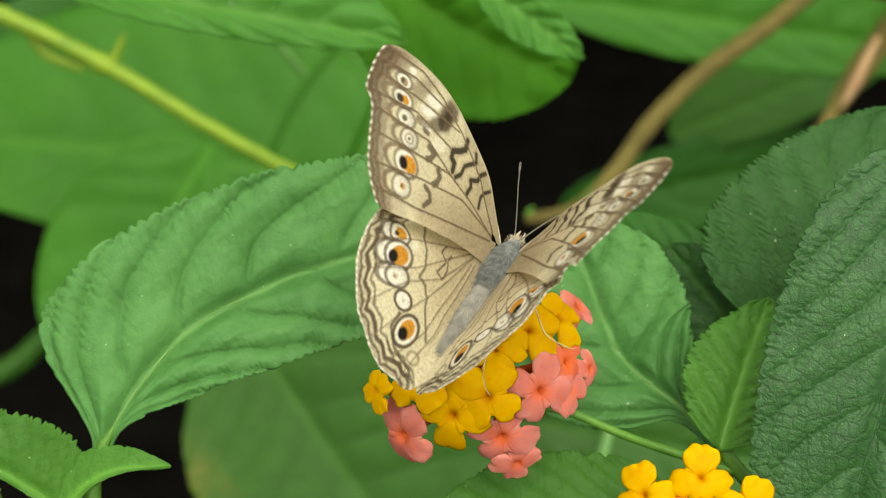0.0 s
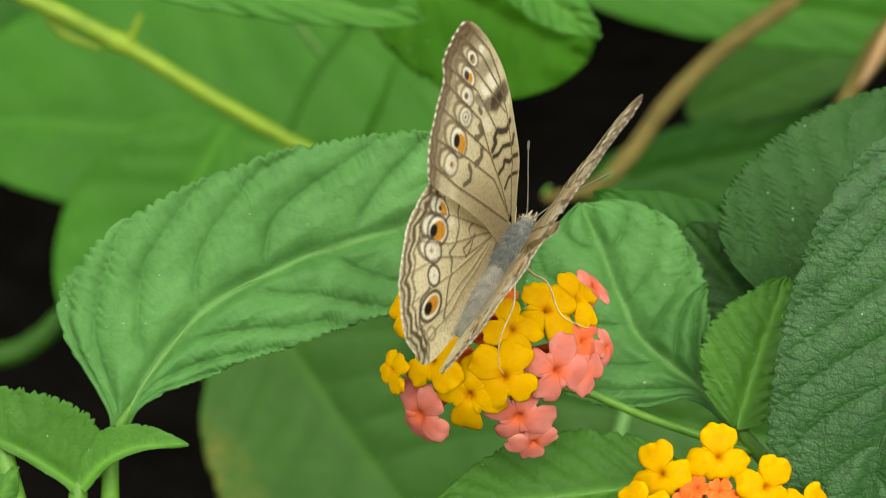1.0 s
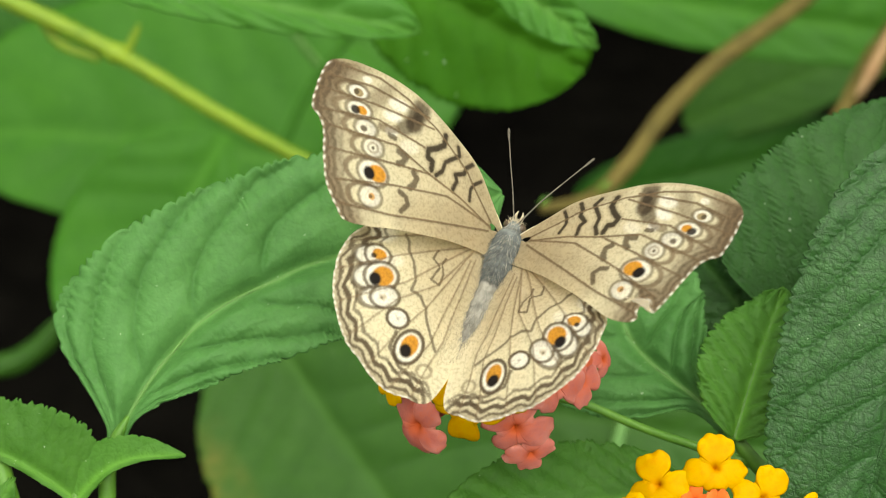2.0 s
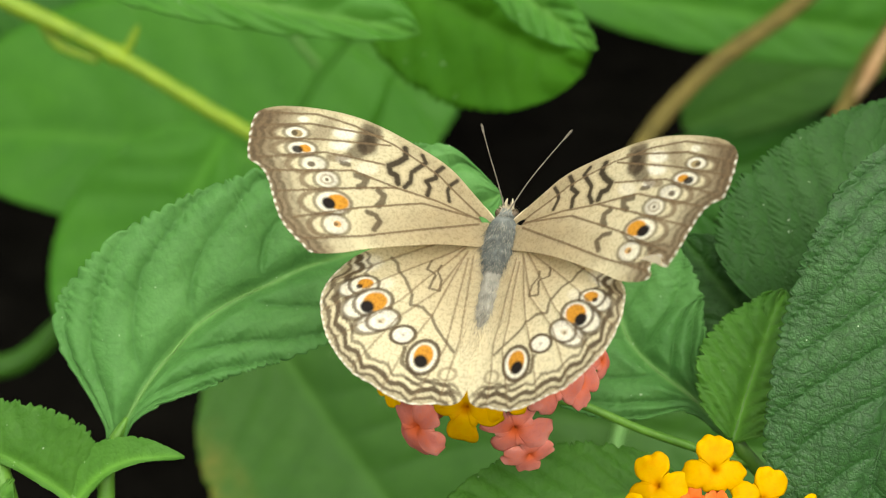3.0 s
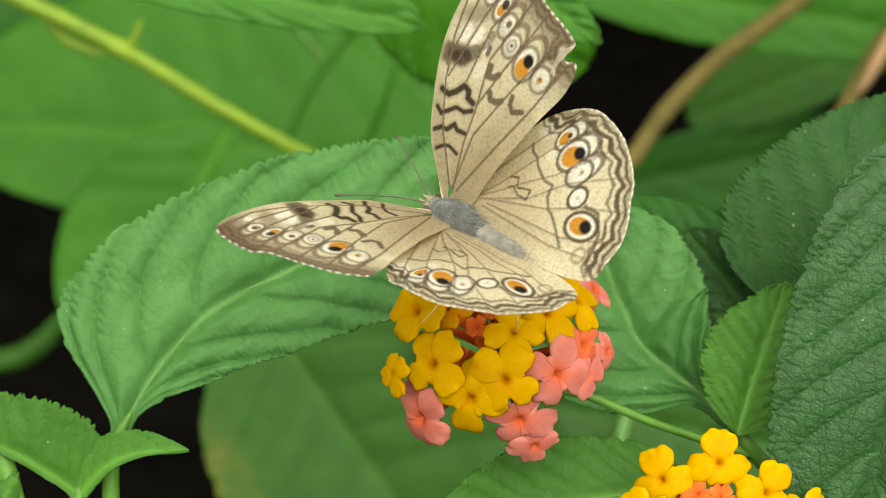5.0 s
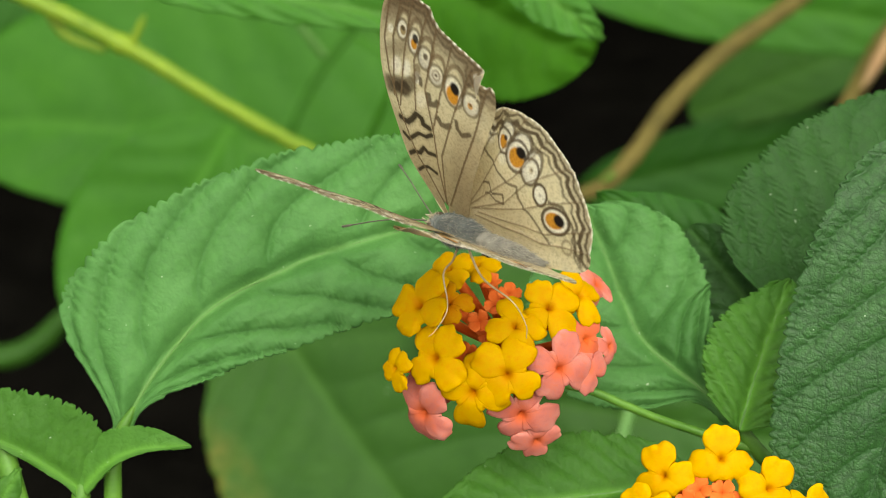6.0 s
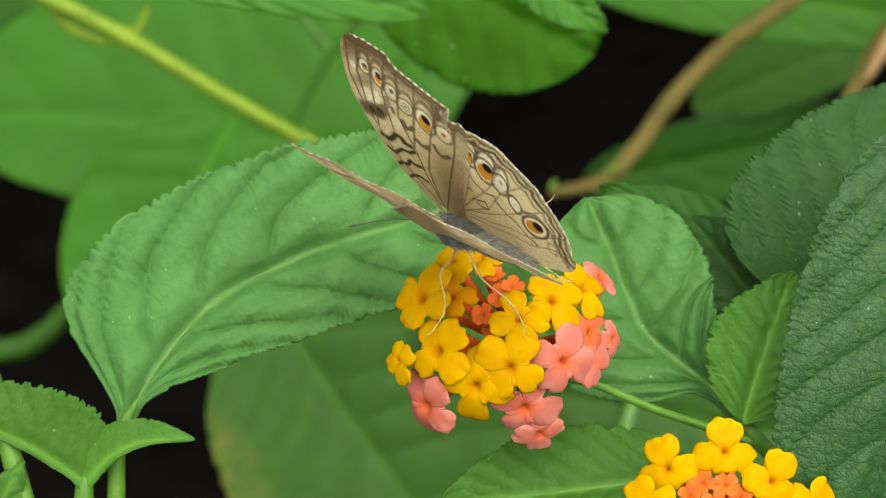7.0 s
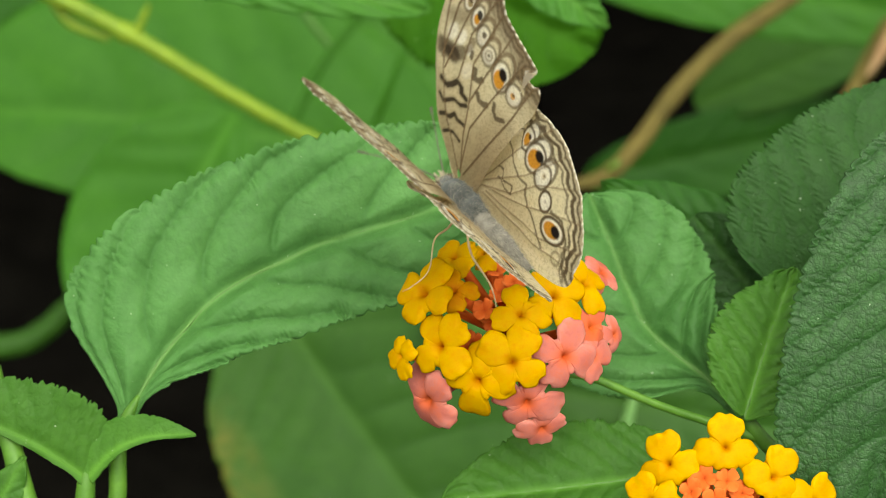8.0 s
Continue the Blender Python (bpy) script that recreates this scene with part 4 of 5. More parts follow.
def hind_coat(A, B, d, S):
    c = Coat(A, B, CREAM)
    dust = dusting(A, B, 32)
    base = np.hypot(A - 1.0, B - 1.0)
    c.lay((1 - soft(base + 0.35 * B, 9, 20)) * 0.88, TAN)
    c.lay((1 - soft(base, 3, 15)) * 0.32 + 0.14 * dust, SHADE)
    c.lay((1 - soft(d, 0.2, 2.1)) * 0.45, BROWN)
    way = math.atan2(0.8, -0.6)
    c.spot(-6.8, 12.9, 1.9, 1.15, way, WHITE, 0.8, 0.4)
    c.spot(-8.6, 14.6, 0.9, 0.8, way, BROWN, 0.5, 0.6)
    c.spot(-9.2, 10.4, 1.1, 0.8, way, WHITE, 0.5, 0.5)
    wob = 0.55 * np.abs(np.sin(S * 62)) - 0.25 + 0.1 * np.sin(B * 3.4)
    for at, w, k in ((0.60, 0.30, 0.85), (1.65, 0.52, 0.95), (2.75, 0.34, 0.7)):
        c.lay(k * (1 - soft(np.abs(d - at - wob) + c.grain * 0.2, w * 0.4, w)), LINE)
    for a, b, ma, mi, w in ((-10.05, 12.7, 1.55, 1.20, way), (-12.0, 11.2, 2.05, 1.45, way), (-13.8, 9.65, 1.75, 1.15, way), (-15.05, 7.1, 1.25, 0.98, way), (-17.15, 4.35, 1.95, 1.45, math.atan2(0.30, -0.95))):
        if a < -14.7:
            c.ring(a, b, ma * 1.12, mi * 1.12, w, 0.42, LINE, 0.95)
        else:
            ca, cb = math.cos(w), math.sin(w)
            c.spot(a + ca * 1.2, b + cb * 1.2, ma * 1.3, mi * 1.02, w, WHITE, 0.8)
            c.ring(a + ca * 1.2, b + cb * 1.2, ma * 1.35, mi * 1.05, w, 0.44, LINE, 0.75)
            c.ring(a, b, ma * 1.10, mi * 1.12, w, 0.36, LINE, 0.85)
        c.spot(a, b, ma, mi, w, WHITE, 0.75 if -15 < a < -13 else 1.0)
    c.spot(-9.85, 12.55, 0.98, 0.76, way, AMBER)
    c.spot(-10.45, 13.15, 0.40, 0.34, way, INK, 0.9, 0.35)
    c.spot(-11.85, 11.0, 1.50, 1.16, way, AMBER)
    c.spot(-12.75, 11.75, 0.85, 0.82, way, INK, 1.0, 0.3)
    c.spot(-16.95, 4.35, 1.50, 1.10, math.atan2(0.2, -1.0), AMBER)
    c.spot(-17.75, 4.5, 0.86, 0.86, way, INK, 1.0, 0.3)
    c.spot(-14.0, 9.85, 0.55, 0.38, way, TAN, 0.8, 0.6)
    c.spot(-14.1, 9.9, 0.22, 0.2, way, LINE, 0.6, 0.5)
    c.spot(-15.05, 7.1, 0.24, 0.24, way, BROWN, 0.5, 0.5)
    c.ring(-18.4, 1.3, 1.0, 0.75, way, 0.3, BROWN, 0.55)
    for pts, w, k in (([(-4.2, 5.9), (-5.6, 6.2), (-6.3, 5.1), (-8.3, 5.5), (-8.3, 4.3), (-6.8, 4.3), (-5.7, 5.0), (-4.6, 4.7)], 0.26, 0.8),
                      ([(-5.2, 10.4), (-5.6, 9.6), (-7.0, 9.2), (-7.8, 8.4), (-9.7, 7.2), (-11.0, 7.1), (-10.9, 5.7), (-11.7, 4.5), (-13.2, 3.5), (-14.3, 2.5), (-15.5, 1.2)], 0.36, 0.75),
                      ([(-16.6, 6.6), (-18.6, 6.5), (-19.8, 4.4), (-20.0, 2.5), (-19.8, 1.2), (-20.6, -0.3)], 0.46, 0.8), ([(-20.2, 5.6), (-20.9, 3.6), (-21.0, 1.6)], 0.36, 0.7)):
        c.line(pts, w, LINE, k)
    for pts in HIND_VEINS:
        c.line(pts, 0.22, BROWN, 0.6)
    c.lay((1 - soft(B + 0.03 * A, -2.2, 0.3)) * 0.3, CREAM)
    c.lay((1 - soft(d, 0.12, 0.30)) * (0.55 + 0.45 * np.sin(A * 6 + B * 5)), WHITE)
    return c.col * (1 + 0.09 * dust[:, None])


def wing(parent, name, outline, side, hind, label):
    """One wing, lying in its own plane round the hinge; side is 1 for the left and -1 for the right."""
    hinge = (0.0, 0.3) if hind else (2.6, 0.6)
    nr, ns = (200, 380) if hind else (230, 480)
    margin = (0.25, 0.67) if hind else (0.435, 0.70)
    A, B, d, S = wing_shape(outline, hinge, nr, ns, 0.16 if hind else 0.13, margin)
    colour = hind_coat(A, B, d, S) if hind else fore_coat(A, B, d, S)
    ridge = np.full(A.shape, 9.0)
    for pts in HIND_VEINS if hind else FORE_VEINS:
        ridge = np.minimum(ridge, off_line(A, B, pts))
    Z = 0.10 * np.exp(-(ridge / 0.22) ** 2) + 0.012 * B - 0.0022 * (B - 8) ** 2 * (0.35 if hind else 0.30)
    if hind:
        Z = Z - 0.7 * soft(A + 0.5 * B + 4.0, 0, 3.5) * soft(B, 1, 5) - 0.12  # the front edge lies under the forewing
        Z = Z + 0.7 * soft(-B, -0.3, 2.2) * soft(-A, 1.0, 4.0)  # the inner edge curls round the abdomen
    Z = Z + 0.10 * np.sin(A * 0.8 + B * 0.35) * soft(np.hypot(A, B), 3, 12) + (0.0 if hind else 0.12)
    P = np.stack([A, side * B, Z], 1) * 0.001
    rgba = np.concatenate([colour, np.ones((len(A), 1))], 1)
    faces = grid_faces(nr, ns)
    if side < 0:
        faces = faces[:, ::-1]
    ob = mesh_part(name, P, faces, WING, parent, label, {"scales": rgba})
    ob.data.materials.append(WING_UNDER)
    mod = ob.modifiers.new("thickness", "SOLIDIFY")
    mod.thickness, mod.offset, mod.material_offset = 0.00007, -1, 1
    return ob


def body_lathe(name, stations, material, parent, label="", sides=28, dent=0.0):
    """A body section turned round the long axis; stations are (forward, height, half width, half height)."""
    st = smooth_path(stations, 60)
    verts = []
    for k, (x, z, w, h) in enumerate(st):
        for s in range(sides):
            th = 2 * math.pi * s / sides
            g = 1 + dent * math.sin(k * 1.05) + 0.02 * math.sin(3 * th + k)
            verts.append((x, w * g * math.cos(th), z + h * g * math.sin(th)))
    faces = [(k * sides + s, k * sides + (s + 1) % sides, (k + 1) * sides + (s + 1) % sides, (k + 1) * sides + s) for k in range(59) for s in range(sides)]
    faces += [tuple(range(sides - 1, -1, -1)), tuple(range(59 * sides, 60 * sides))]
    return mesh_part(name, np.array(verts) * 0.001, faces, material, parent, label)


def hairs(name, parent, material, n, place, seed, long=0.8, thin=0.035, label=""):
    """Fine hair: narrow three-sided blades."""
    rnd = np.random.RandomState(seed)
    verts, faces = [], []
    for _ in range(n):
        p, d = place(rnd)
        p, d = np.array(p, float), np.array(d, float)
        d = d / np.linalg.norm(d) + rnd.normal(size=3) * 0.22
        l = long * rnd.uniform(0.5, 1.2)
        e = np.cross(d, rnd.normal(size=3))
        e = e / np.linalg.norm(e) * thin
        f = np.cross(d, e)
        f = f / np.linalg.norm(f) * thin
        b = len(verts)
        verts += [p + e, p - e * 0.5 + f, p - e * 0.5 - f, p + d * l + np.array((-0.25 * l, 0, -0.1 * l))]
        faces += [(b, b + 1, b + 3), (b + 1, b + 2, b + 3), (b + 2, b, b + 3)]
    ob = mesh_part(name, np.array(verts) * 0.001, faces, material, parent, label)
    return tagged(ob, kind="stuff")


def butterfly():
    b = empty("butterfly", SLOPE, "grey-brown butterfly with orange eye spots, feeding on the flowers", "butterfly")
    body_lathe("thorax", [(4.7, 0.5, 0.6, 0.55), (4.0, 0.5, 1.5, 1.25), (2.4, 0.4, 2.0, 1.7), (0.6, 0.35, 2.0, 1.8), (-1.2, 0.3, 1.7, 1.6), (-2.6, 0.25, 1.15, 1.15)], FUR, b, "blue-grey furry thorax")
    body_lathe("abdomen", [(-2.0, 0.25, 1.0, 1.0), (-3.4, 0.2, 1.2, 1.15), (-6.0, 0.1, 1.3, 1.2), (-8.8, 0.0, 1.12, 1.05), (-11.5, -0.05, 0.78, 0.75), (-14.0, -0.1, 0.25, 0.25)], BELLY, b, "grey abdomen with pale rings", dent=0.045)
    body_lathe("head", [(6.3, 0.35, 0.2, 0.2), (6.0, 0.4, 0.75, 0.7), (5.2, 0.45, 1.05, 0.95), (4.4, 0.45, 0.8, 0.8)], FUR, b)
    for s in (1, -1):
        bm = bmesh.new()
        bmesh.ops.create_uvsphere(bm, u_segments=20, v_segments=14, radius=0.00062)
        eye = part("eye", bm, EYE, b, "dark brown compound eye")
        eye.location = (0.0054, 0.00082 * s, 0.00055)
        rod("palp", [(6.0, 0.35 * s, 0.3), (6.8, 0.42 * s, 0.55), (7.5, 0.3 * s, 0.8)], [0.24, 0.22, 0.06], FUR_BUFF, b, "buff scaly palp", n=10, sides=8, seed=1)
        rod("antenna", [(6.0, 0.35 * s, 0.9), (9.6, 1.9 * s, 1.5), (13.4, 3.6 * s, 1.5), (17.3, 5.2 * s, 1.0)], [0.095, 0.085, 0.08, 0.085], HORN, b, "thin grey antenna with a club", n=30, sides=8, seed=2)
        rod("antenna_club", [(16.2, 4.78 * s, 1.18), (17.0, 5.1 * s, 1.05), (17.9, 5.45 * s, 0.92), (18.2, 5.57 * s, 0.88)], [0.08, 0.16, 0.17, 0.05], HORN, b, n=12, sides=8, seed=2)
        rod("leg", [(1.0, 0.9 * s, -0.8), (-1.0, 3.6 * s, -0.2), (-1.9, 6.0 * s, 0.2), (-2.5, 8.2 * s, -3.2), (-1.9, 10.8 * s, -4.6), (-1.5, 11.9 * s, -4.8)], [0.15, 0.14, 0.10, 0.065, 0.045], LEG, b, "thin buff leg", n=26, sides=8, seed=3)
        rod("leg", [(-0.5, 0.9 * s, -1.0), (-3.1, 2.6 * s, -3.8), (-7.5, 3.0 * s, -5.8), (-8.7, 3.7 * s, -8.7), (-8.6, 4.6 * s, -10.4)], [0.15, 0.14, 0.10, 0.065, 0.045], LEG, b, "thin buff leg", n=26, sides=8, seed=4)
    rod("proboscis", [(6.2, 0, 0.1), (7.2, 0, -1.0), (7.0, 0, -3.0), (6.0, 0.2, -4.6)], [0.1, 0.09, 0.07, 0.05], HORN, b, "thin dark proboscis", n=20, sides=8, seed=5)

    def on_thorax(r):
        x, th = r.uniform(-3.0, 5.6), r.uniform(-0.3, math.pi + 0.3)
        w = np.interp(x, [-3, 0.5, 2.5, 4, 5.6], [1.1, 1.95, 1.95, 1.4, 0.75])
        return (x, w * math.cos(th), 0.35 + w * 0.93 * math.sin(th)), (-1.6, 0.8 * math.cos(th), 0.7 * math.sin(th))

    def on_abdomen(r):
        x, th = r.uniform(-14.0, 0.0), r.uniform(-0.2, math.pi + 0.2)
        w = np.interp(x, [-14, -11.5, -9, -6, -2, 0], [0.25, 0.75, 1.1, 1.25, 1.25, 1.8])
        return (x, w * math.cos(th), 0.1 + w * 0.93 * math.sin(th)), (-2.2, 0.6 * math.cos(th), 0.4 * math.sin(th))

    def on_face(r):
        th = r.uniform(0, 2 * math.pi)
        return (5.6 + r.uniform(-0.8, 0.4), 0.7 * math.cos(th), 0.45 + 0.7 * math.sin(th)), (1.0, 0.9 * math.cos(th), 0.9 * math.sin(th) + 0.3)

    hairs("fur", b, FUR, 2600, on_thorax, 5, 1.0, 0.03, "soft blue-grey hair")
    hairs("fur", b, FUR_PALE, 1000, on_thorax, 15, 1.0, 0.022, "paler grey hair")
    hairs("fur", b, FUR_MID, 1300, on_abdomen, 6, 0.9, 0.024, "grey hair")
    hairs("fur", b, FUR_PALE, 700, on_abdomen, 16, 0.9, 0.020, "pale grey hair")
    hairs("fur", b, FUR_BUFF, 420, on_face, 7, 0.8, 0.03, "pale tufts on the head")
    wings = [wing(b, "forewing", FORE_OUTLINE, 1, False, "cream forewing with brown zigzags and orange eye spots"),
             wing(b, "forewing", TORN_OUTLINE, -1, False, "cream forewing with a torn outer edge and orange eye spots"),
             wing(b, "hindwing", HIND_OUTLINE, 1, True, "cream hindwing with a row of orange eye spots"),
             wing(b, "hindwing", HIND_OUTLINE, -1, True, "cream hindwing with a row of orange eye spots")]
    for k, ob in enumerate(wings[2:]):
        side = 1 if k == 0 else -1

        def on_edge(r):
            a, q = r.uniform(-15.5, -1.0), r.uniform(0, 1) ** 1.6
            y = np.interp(a, [-15.5, -10, -5, -1], [-1.5, -1.2, -0.5, 0.8]) + 3.0 * q
            return (a, side * y, 0.05 + 0.7 * soft(-y, -0.3, 2.2) * soft(-a, 1.0, 4.0)), (-1.5, side * (0.5 - q), 0.35)

        hairs("fur", ob, FUR_BUFF, 170, on_edge, 20 + k, 1.0, 0.018, "long pale hair along the inner edge")
    return b, wings


insect, wings = butterfly()

# ---- what moves ----
# seconds; place and turn of the butterfly on the flower (millimetres, degrees); lift of the left and right wings;
# sweep of the left and right forewings; lag of the left and right hindwings; twist of the left and right forewings;
# sweep of the left and right hindwings
FLIGHT = [
    (0, 8.05, -1.49, 3.79, -21.8, 38.8, 53.2, 59.4, 55.5, -4.7, -4.5, -3.5, -2.2, 4.2, 0.2, -2, -1.7),
    (0.1, 7.98, -1.32, 4.26, -18, 37.1, 57.3, 66.2, 66.9, -4.1, -6.9, -7.5, -1.6, 3.4, 0.1, -1.6, -1.4),
    (0.2, 7.81, -1.44, 4.84, -18.3, 38.2, 56.5, 70.1, 71.9, -3.9, -6.5, -4.7, -1, 2.7, 0.1, -1.1, -1),
    (0.3, 8.33, -1.83, 5.33, -20.1, 41, 52.2, 74.8, 74.6, -1.9, -4.5, -5.1, -1.1, 1.9, 0.1, -0.7, -0.7),
    (0.4, 8, -1.85, 5.72, -18.5, 36.9, 56.1, 69.3, 70.1, 0.6, -3.8, -7.8, -3.3, 1.1, 0, -0.3, -0.3),
    (0.5, 8.18, -1.91, 6.11, -20.8, 31.9, 55, 63.5, 64.1, 0.4, -1.1, -4.4, -5.3, 0.3, -0, 0.2, 0),
    (0.6, 7.88, -1.6, 5.83, -16, 36.2, 59.5, 59.7, 59.7, 0.5, -3.9, -7.5, -5.4, 0.4, -0, 0.3, 0),
    (0.7, 7.92, -1.52, 5.39, -15.6, 36.6, 60.6, 57.8, 57.9, -0.3, -4.9, -7.3, -4.4, 0.5, -0, 0.4, 0),
    (0.8, 7.18, -1.1, 4.34, -14.1, 35.7, 60.8, 63, 62.2, -2.7, -3.4, -7.7, -3.2, 0.5, -0, 0.5, 0),
    (0.9, 7.39, -1.36, 4.14, -14.9, 38.1, 60.8, 67.3, 67.3, -2.3, -5.1, -5.8, -0.6, 0.6, -0, 0.7, 0),
    (1, 7.68, -1.58, 3.33, -18.4, 39.8, 55.8, 73.2, 69.7, -2.4, -3.8, -3.3, -0.9, 0.7, -0, 0.8, -0),
    (1.1, 6.44, -2.39, 4.09, -13.8, 39.1, 61.3, 72.7, 70.3, 1.9, -4, -6.2, -0.7, 1.2, 0.1, 0.4, 0),
    (1.2, 6.46, -1.93, 3.99, -13.5, 35.6, 62.1, 69.1, 68.8, 2, -4.5, -7.7, -2.7, 1.6, 0.2, 0, 0),
    (1.3, 7.12, -2.02, 4.49, -16.6, 36.5, 59.1, 63.7, 64.1, 0.6, -4.8, -6.5, -3.3, 2.1, 0.3, -0.3, 0),
    (1.4, 7.16, -1.2, 4.97, -14.2, 33.9, 60.2, 60.8, 60.8, 0.5, -4.5, -8.3, -3.7, 2.5, 0.4, -0.7, 0),
    (1.5, 7.15, -1.49, 5.34, -15.2, 32, 57.8, 53.7, 55.1, -0, -0.9, -5.6, -3.4, 3, 0.5, -1.1, 0),
    (1.6, 6.96, -1.64, 5.86, -12.2, 30.5, 62.3, 42.6, 47.6, 4.7, 0.7, -8.5, -1.1, 3.8, 0.6, -0.3, 1),
    (1.7, 6.99, -1.35, 5.35, -11.9, 28.9, 61.7, 42.2, 41.8, 2.1, 2.9, -8.1, -1.3, 4.7, 0.7, 0.5, 2),
    (2.8, 5.72, -0.9, 8.47, -4.3, 37.4, 81.5, 35.2, 34.6, 2.3, 2.6, -11.5, -3, -1.3, -0, 0.8, 0.3),
    (2.9, 6.69, -0.4, 9.25, -12.3, 35.2, 76, 31.2, 30.9, 1.3, 2.4, -13, -4.2, 0.9, -0, 0.2, 0.5),
    (3, 6.84, -0.02, 9.91, -16.6, 33.2, 75.9, 33.8, 30.5, 0.7, 2, -14.7, -6.9, 3, 0, -0.5, 0.7),
    (3.1, 7.38, 0.03, 8.86, -19.1, 38.8, 78.3, 46.4, 42, 3.5, -1.1, -12.4, -4.1, 1.6, -0.9, -0.2, 0.6),
    (3.2, 8.05, 1.06, 7.47, -20.9, 42.9, 80, 57.6, 54.1, 0.7, -1.8, -9.3, -2.8, 0.2, -1.9, 0.1, 0.5),
    (3.3, 7.52, 1.62, 6.96, -12.1, 40.9, 89.3, 69.6, 70.6, 0.1, -0, -9.4, -6.7, -1.1, -2.8, 0.3, 0.4),
    (3.4, 6.64, 1.68, 6.26, -6.7, 38.8, 96.6, 69.8, 66.3, 1.3, 1, -10.8, -6.2, -2.5, -3.8, 0.6, 0.3),
    (3.5, 5.46, 1.88, 5.7, -2.1, 36.5, 101.5, 62.3, 61.9, 3.9, 3.1, -5.3, -6.3, -3.9, -4.7, 0.9, 0.2),
    (3.6, 5.8, 0.14, 6.21, -4.8, 44.3, 102.7, 51.8, 47.4, 4.4, 5.4, -11.4, -8.2, -3.1, -3.7, 0.6, 0.2),
    (3.7, 5.59, 0.42, 5.98, 0.3, 45.6, 107.6, 43.8, 40, 4.7, 7.1, -11.6, -6.9, -2.4, -2.7, 0.3, 0.1),
    (3.8, 6.07, 0.68, 6.36, -1, 45.2, 106.5, 31.8, 28.8, 6.3, 6.4, -10, -7, -1.6, -1.7, -0, 0.1),
    (3.9, 5.38, 0.91, 6.39, 4.3, 42.5, 109.2, 28.4, 24.3, 5.7, 5.3, -8.2, -6.6, -0.9, -0.7, -0.3, 0.1),
    (4, 5.46, 1.33, 6.66, 3.9, 40.7, 109.4, 26.2, 28.1, 4.7, 3.9, -5.3, -8.8, -0.2, 0.3, -0.6, 0.1),
    (4.1, 4.38, 2.07, 6.38, 8.6, 36.5, 114.5, 40.5, 37.5, 3.6, 5.8, -5.4, -7.1, -1, -0.6, -0.3, 0.2),
    (4.2, 3.06, 3.66, 6.32, 9, 31.9, 117.5, 51.6, 48.9, 4.6, 7.7, -0.6, -5.7, -1.8, -1.4, 0, 0.3),
    (4.3, 3.22, 3.87, 5.99, 11.2, 32.1, 124.1, 65.9, 62.4, 4.1, 7.5, -0.3, -6.6, -2.6, -2.3, 0.4, 0.4),
    (4.4, 3.6, 3.78, 5.92, 9, 33.5, 122.6, 66.9, 63.6, 1.7, 8.7, -1.8, -9.6, -3.4, -3.2, 0.7, 0.5),
    (4.5, 4.48, 2.36, 5.77, 9.2, 38.8, 127.4, 61.7, 58.5, 6, 5, -3.4, -9.3, -4.2, -4.1, 1, 0.6),
    (4.6, 4.34, 2.13, 5.76, 12.5, 41.5, 132.4, 49.2, 52.1, 8.5, 2.9, -2, -14.7, -2.6, -4.3, 1.3, 0.9),
    (4.7, 3.5, 2.63, 5.52, 14.3, 42.1, 137.8, 40, 39.7, 8.5, 2.9, -3.4, -16, -1.1, -4.5, 1.5, 1.3),
    (5.8, 1.81, 0.97, 2.06, 28.1, 40, 159.9, 59.5, 67.1, -7.1, -2.1, -0.3, -9.1, 0, 0.9, -0, 0.8),
    (5.9, 2.12, 1.01, 2.18, 24.7, 42.1, 158.6, 62.2, 67.4, -7.7, -2.7, -0.2, -7.1, 0, -0.1, -0, 0.5),
    (6, 2.37, 1.01, 1.59, 26.7, 47.4, 158.6, 60.6, 72.7, -5.7, -3.1, -0.6, -7.8, 0, -1, -0, 0.2),
    (6.1, 2.24, 0.54, 2.34, 22.3, 44, 157.8, 63, 65.2, -6.8, -1.1, -0.3, -4.5, -0, -0.6, -0.2, -0.1),
    (6.2, 2.53, 0.08, 2.41, 18.5, 43.7, 153.2, 62.4, 63.6, -3.1, -1.1, -1.6, -4.1, -0, -0.2, -0.3, -0.3),
    (6.3, 1.81, 0, 2.38, 18.8, 45.8, 154, 62.4, 62.9, -2.5, -1.9, -1.8, -5.2, -0, 0.3, -0.5, -0.6),
    (6.4, 1.84, 0.27, 2.21, 17.6, 44.9, 152.9, 62.1, 62.9, -1.7, -2.3, -2, -5.5, -0.1, 0.7, -0.6, -0.8),
    (6.5, 2.03, 0.45, 2.12, 18.5, 44.4, 153.2, 59.9, 65.4, -4.2, -3.3, -1.5, -5.9, -0.1, 1.1, -0.8, -1.1),
    (6.6, 1.97, 0.4, 1.63, 17, 43.8, 153.5, 63.2, 63.4, -5.8, -2.5, -1.2, -5.5, -0.1, 0.3, -0.6, -0.8),
    (6.7, 2.49, 0.36, 1.29, 16.3, 45.2, 154.3, 63.9, 63.9, -5.4, -2.7, -0.9, -7.4, -0, -0.5, -0.5, -0.5),
    (6.8, 1.88, 0.52, 0.26, 17.9, 44.7, 157.4, 68.1, 70.4, -10.8, -4.8, -0.1, -6.9, -0, -1.3, -0.3, -0.2),
    (6.9, 2.29, 0.6, -0.13, 16.4, 46.9, 155.3, 72.2, 77.3, -12.5, -6.4, -0, -6.5, -0, -2.2, -0.2, 0.1),
    (7, 1.86, 0.15, -0.98, 23.7, 51.3, 156.4, 70.3, 86.8, -16, -7.7, -0.4, -5.7, -0, -3, 0, 0.4),
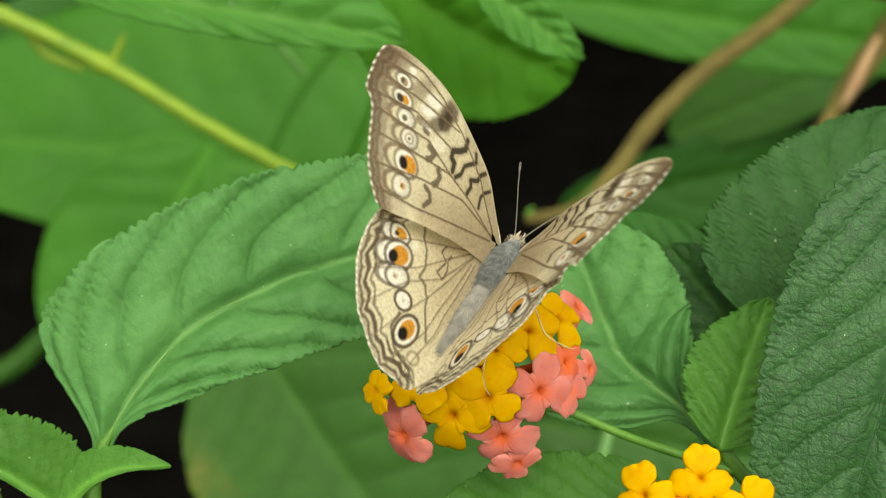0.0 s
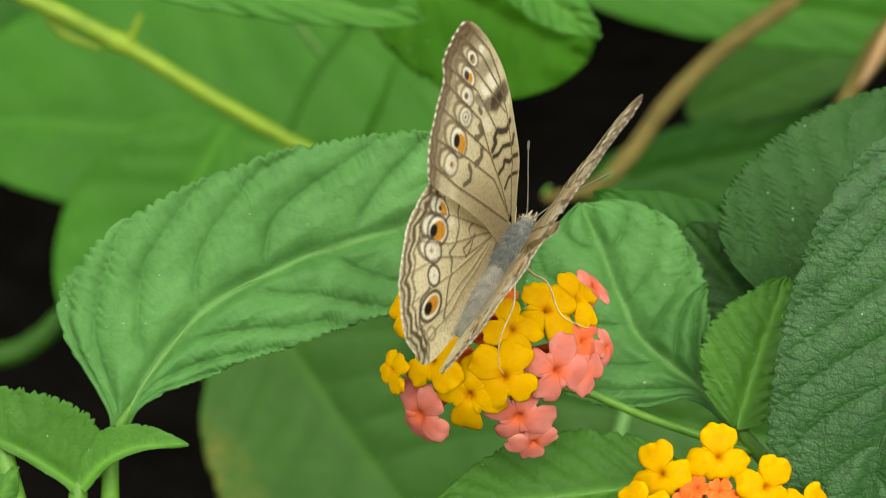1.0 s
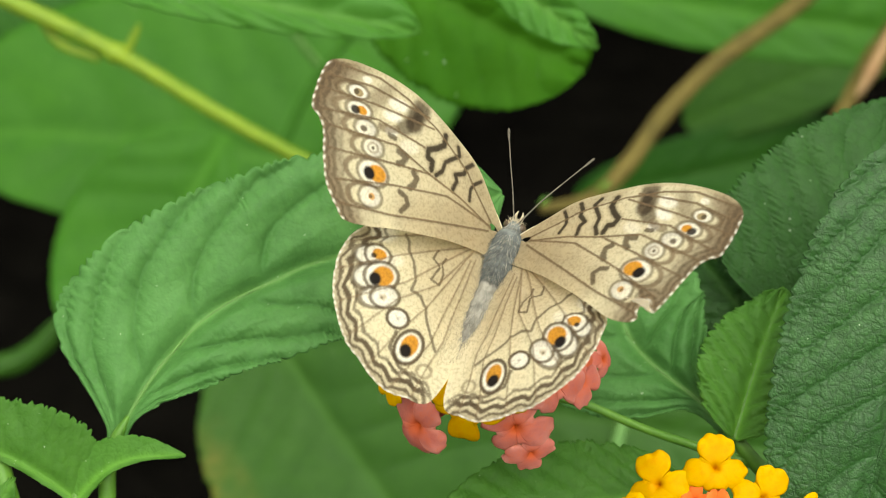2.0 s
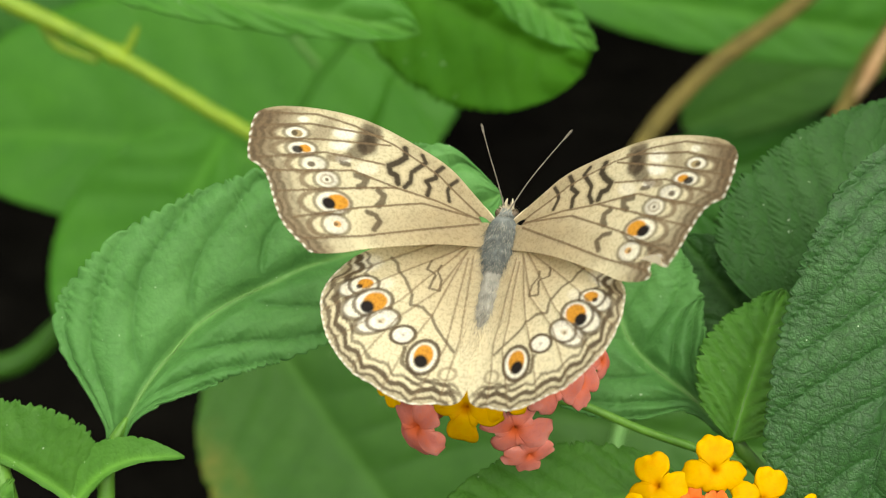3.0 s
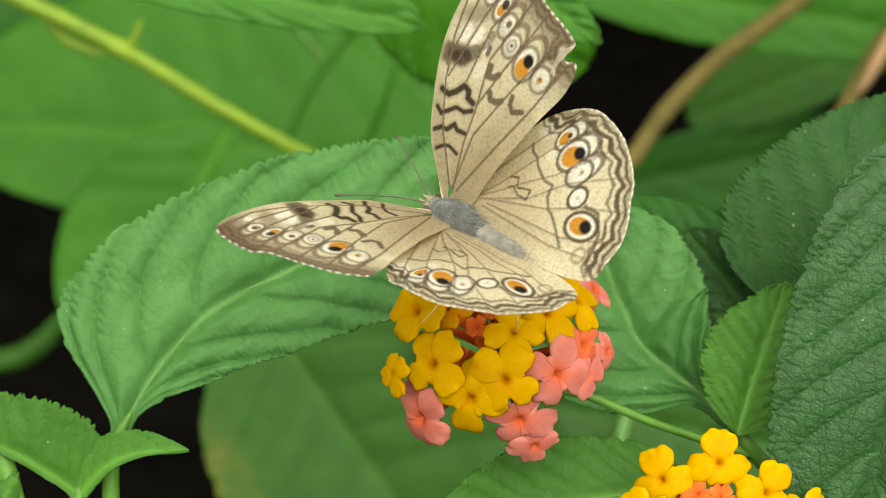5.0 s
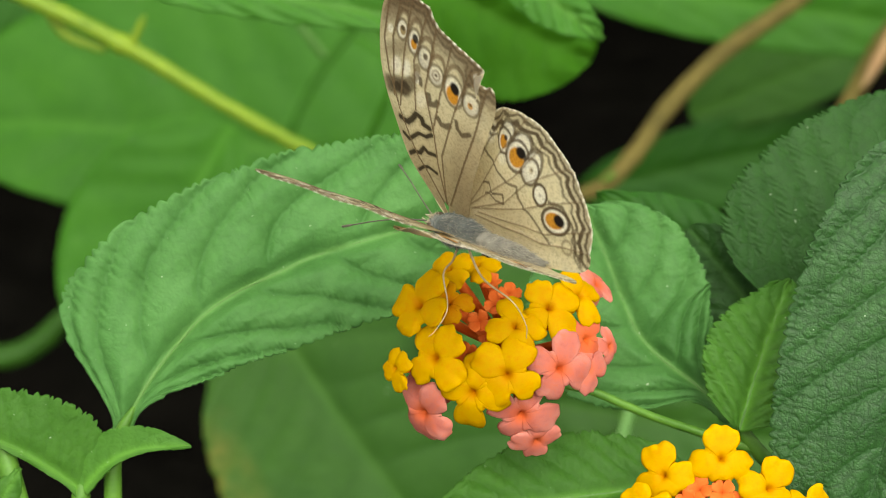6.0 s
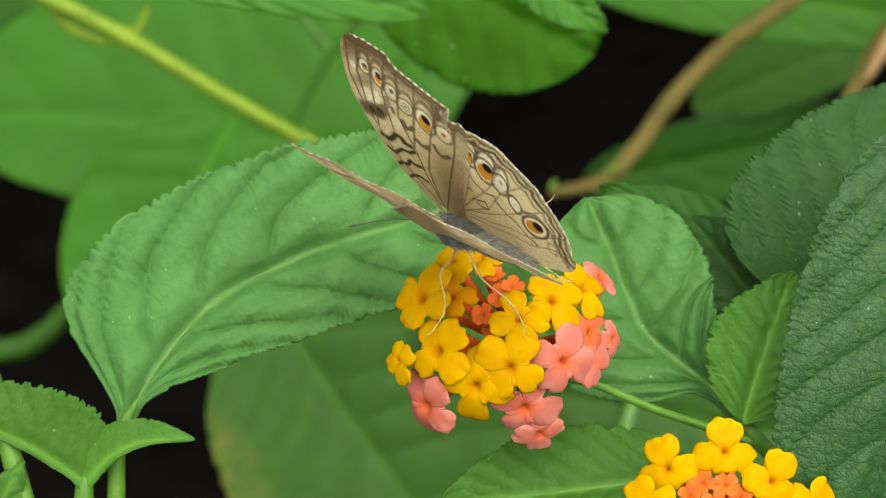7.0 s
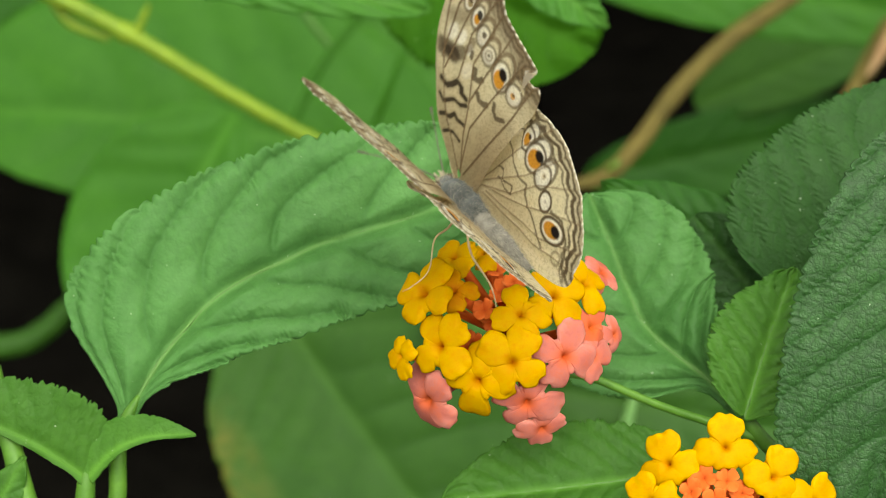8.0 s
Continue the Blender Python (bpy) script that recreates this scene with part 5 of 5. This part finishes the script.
    (7.1, 0.98, 1.2, -0.48, 14.2, 49.7, 153.2, 78.3, 82.5, -17.1, -8.1, -0.1, -5.1, 0, -2, 0, 0.1),
    (7.2, 3.21, 0.63, 0.11, 12.5, 52.3, 149.3, 74.4, 77.8, -7.8, -6.2, -0.1, -7.2, 0, -1, -0, -0.2),
    (7.3, 1.48, 1.48, 0.65, 14.1, 44.1, 152.8, 68.5, 68.9, -5.4, -5.9, -0.2, -4.8, 0, -0, -0, -0.4),
    (7.4, 2.27, 1, 1.44, 10.4, 46.9, 146.6, 61.2, 62.2, -3.5, -3.9, -1.2, -5.1, 0, 0.9, -0, -0.7),
    (7.5, 1.65, 1.45, 1.93, 10.5, 42.6, 145.8, 56.6, 57.6, -1.6, -3.7, -2.3, -4.7, 0, 1.9, -0, -1),
    (7.6, 2.2, 2.2, 1.99, 8.2, 43.8, 138.8, 56.8, 57.7, -3.1, -2.9, -1.3, -6.1, 0, 0.7, -0, -0.4),
    (7.7, 2.34, 2.81, 1.59, 9.1, 43.6, 133.7, 64.5, 61.2, -5.4, -2.4, -0.2, -5.7, 0, -0.6, -0, 0.2),
    (7.8, 3.16, 3.59, 0.64, 6.3, 44.2, 126.5, 71.4, 68.3, -8.8, -2.5, -0.1, -6.1, 0, -1.8, -0, 0.8),
    (7.9, 3.61, 4.52, -0.81, 8, 42.4, 124.9, 70.9, 70.5, -6.8, -3.4, -0.2, -5.7, 0, -3.1, -0, 1.4),
    (8, 2.12, 3.06, -2.77, 17.3, 43.7, 133.8, 66.8, 70.9, -4.8, -1.5, -0.9, -5.9, -0, -4.3, -0, 2),
]
# seconds; how the flower head nods, in millimetres
NOD = [(0, 0, -0.05), (1.5, -0.05, -0.2), (3.0, -0.05, -0.25), (4.5, 0, 0), (6.0, 0, 0.3), (7.0, 0, 0.25), (8.0, 0.05, 0.35)]


def motions():
    walk(flower_head, [(t, SLOPE @ pose(x * 0.001, y * 0.001, 0)) for t, x, y in NOD])
    walk(insect, [(r[0], SLOPE @ pose(r[1] * 0.001, r[2] * 0.001, r[3] * 0.001, r[4], r[5], r[6])) for r in FLIGHT])
    for k, ob in enumerate(wings):
        s = 1 if k % 2 == 0 else -1
        rows = []
        for r in FLIGHT:
            lift, sweep, lag, twist, back = r[7 + k % 2], r[9 + k % 2], r[11 + k % 2], r[13 + k % 2], r[15 + k % 2]
            hinge = pose(0.001, 0.0012 * s, 0.001, s * (lift + (lag if k > 1 else 0)))
            turn = pose(0, 0, 0, 0, 0, -s * back) if k > 1 else pose(0, 0, 0, 0, twist) @ pose(0, 0, 0, 0, 0, -s * sweep)
            rows.append((r[0], hinge @ turn))
        walk(ob, rows)


motions()
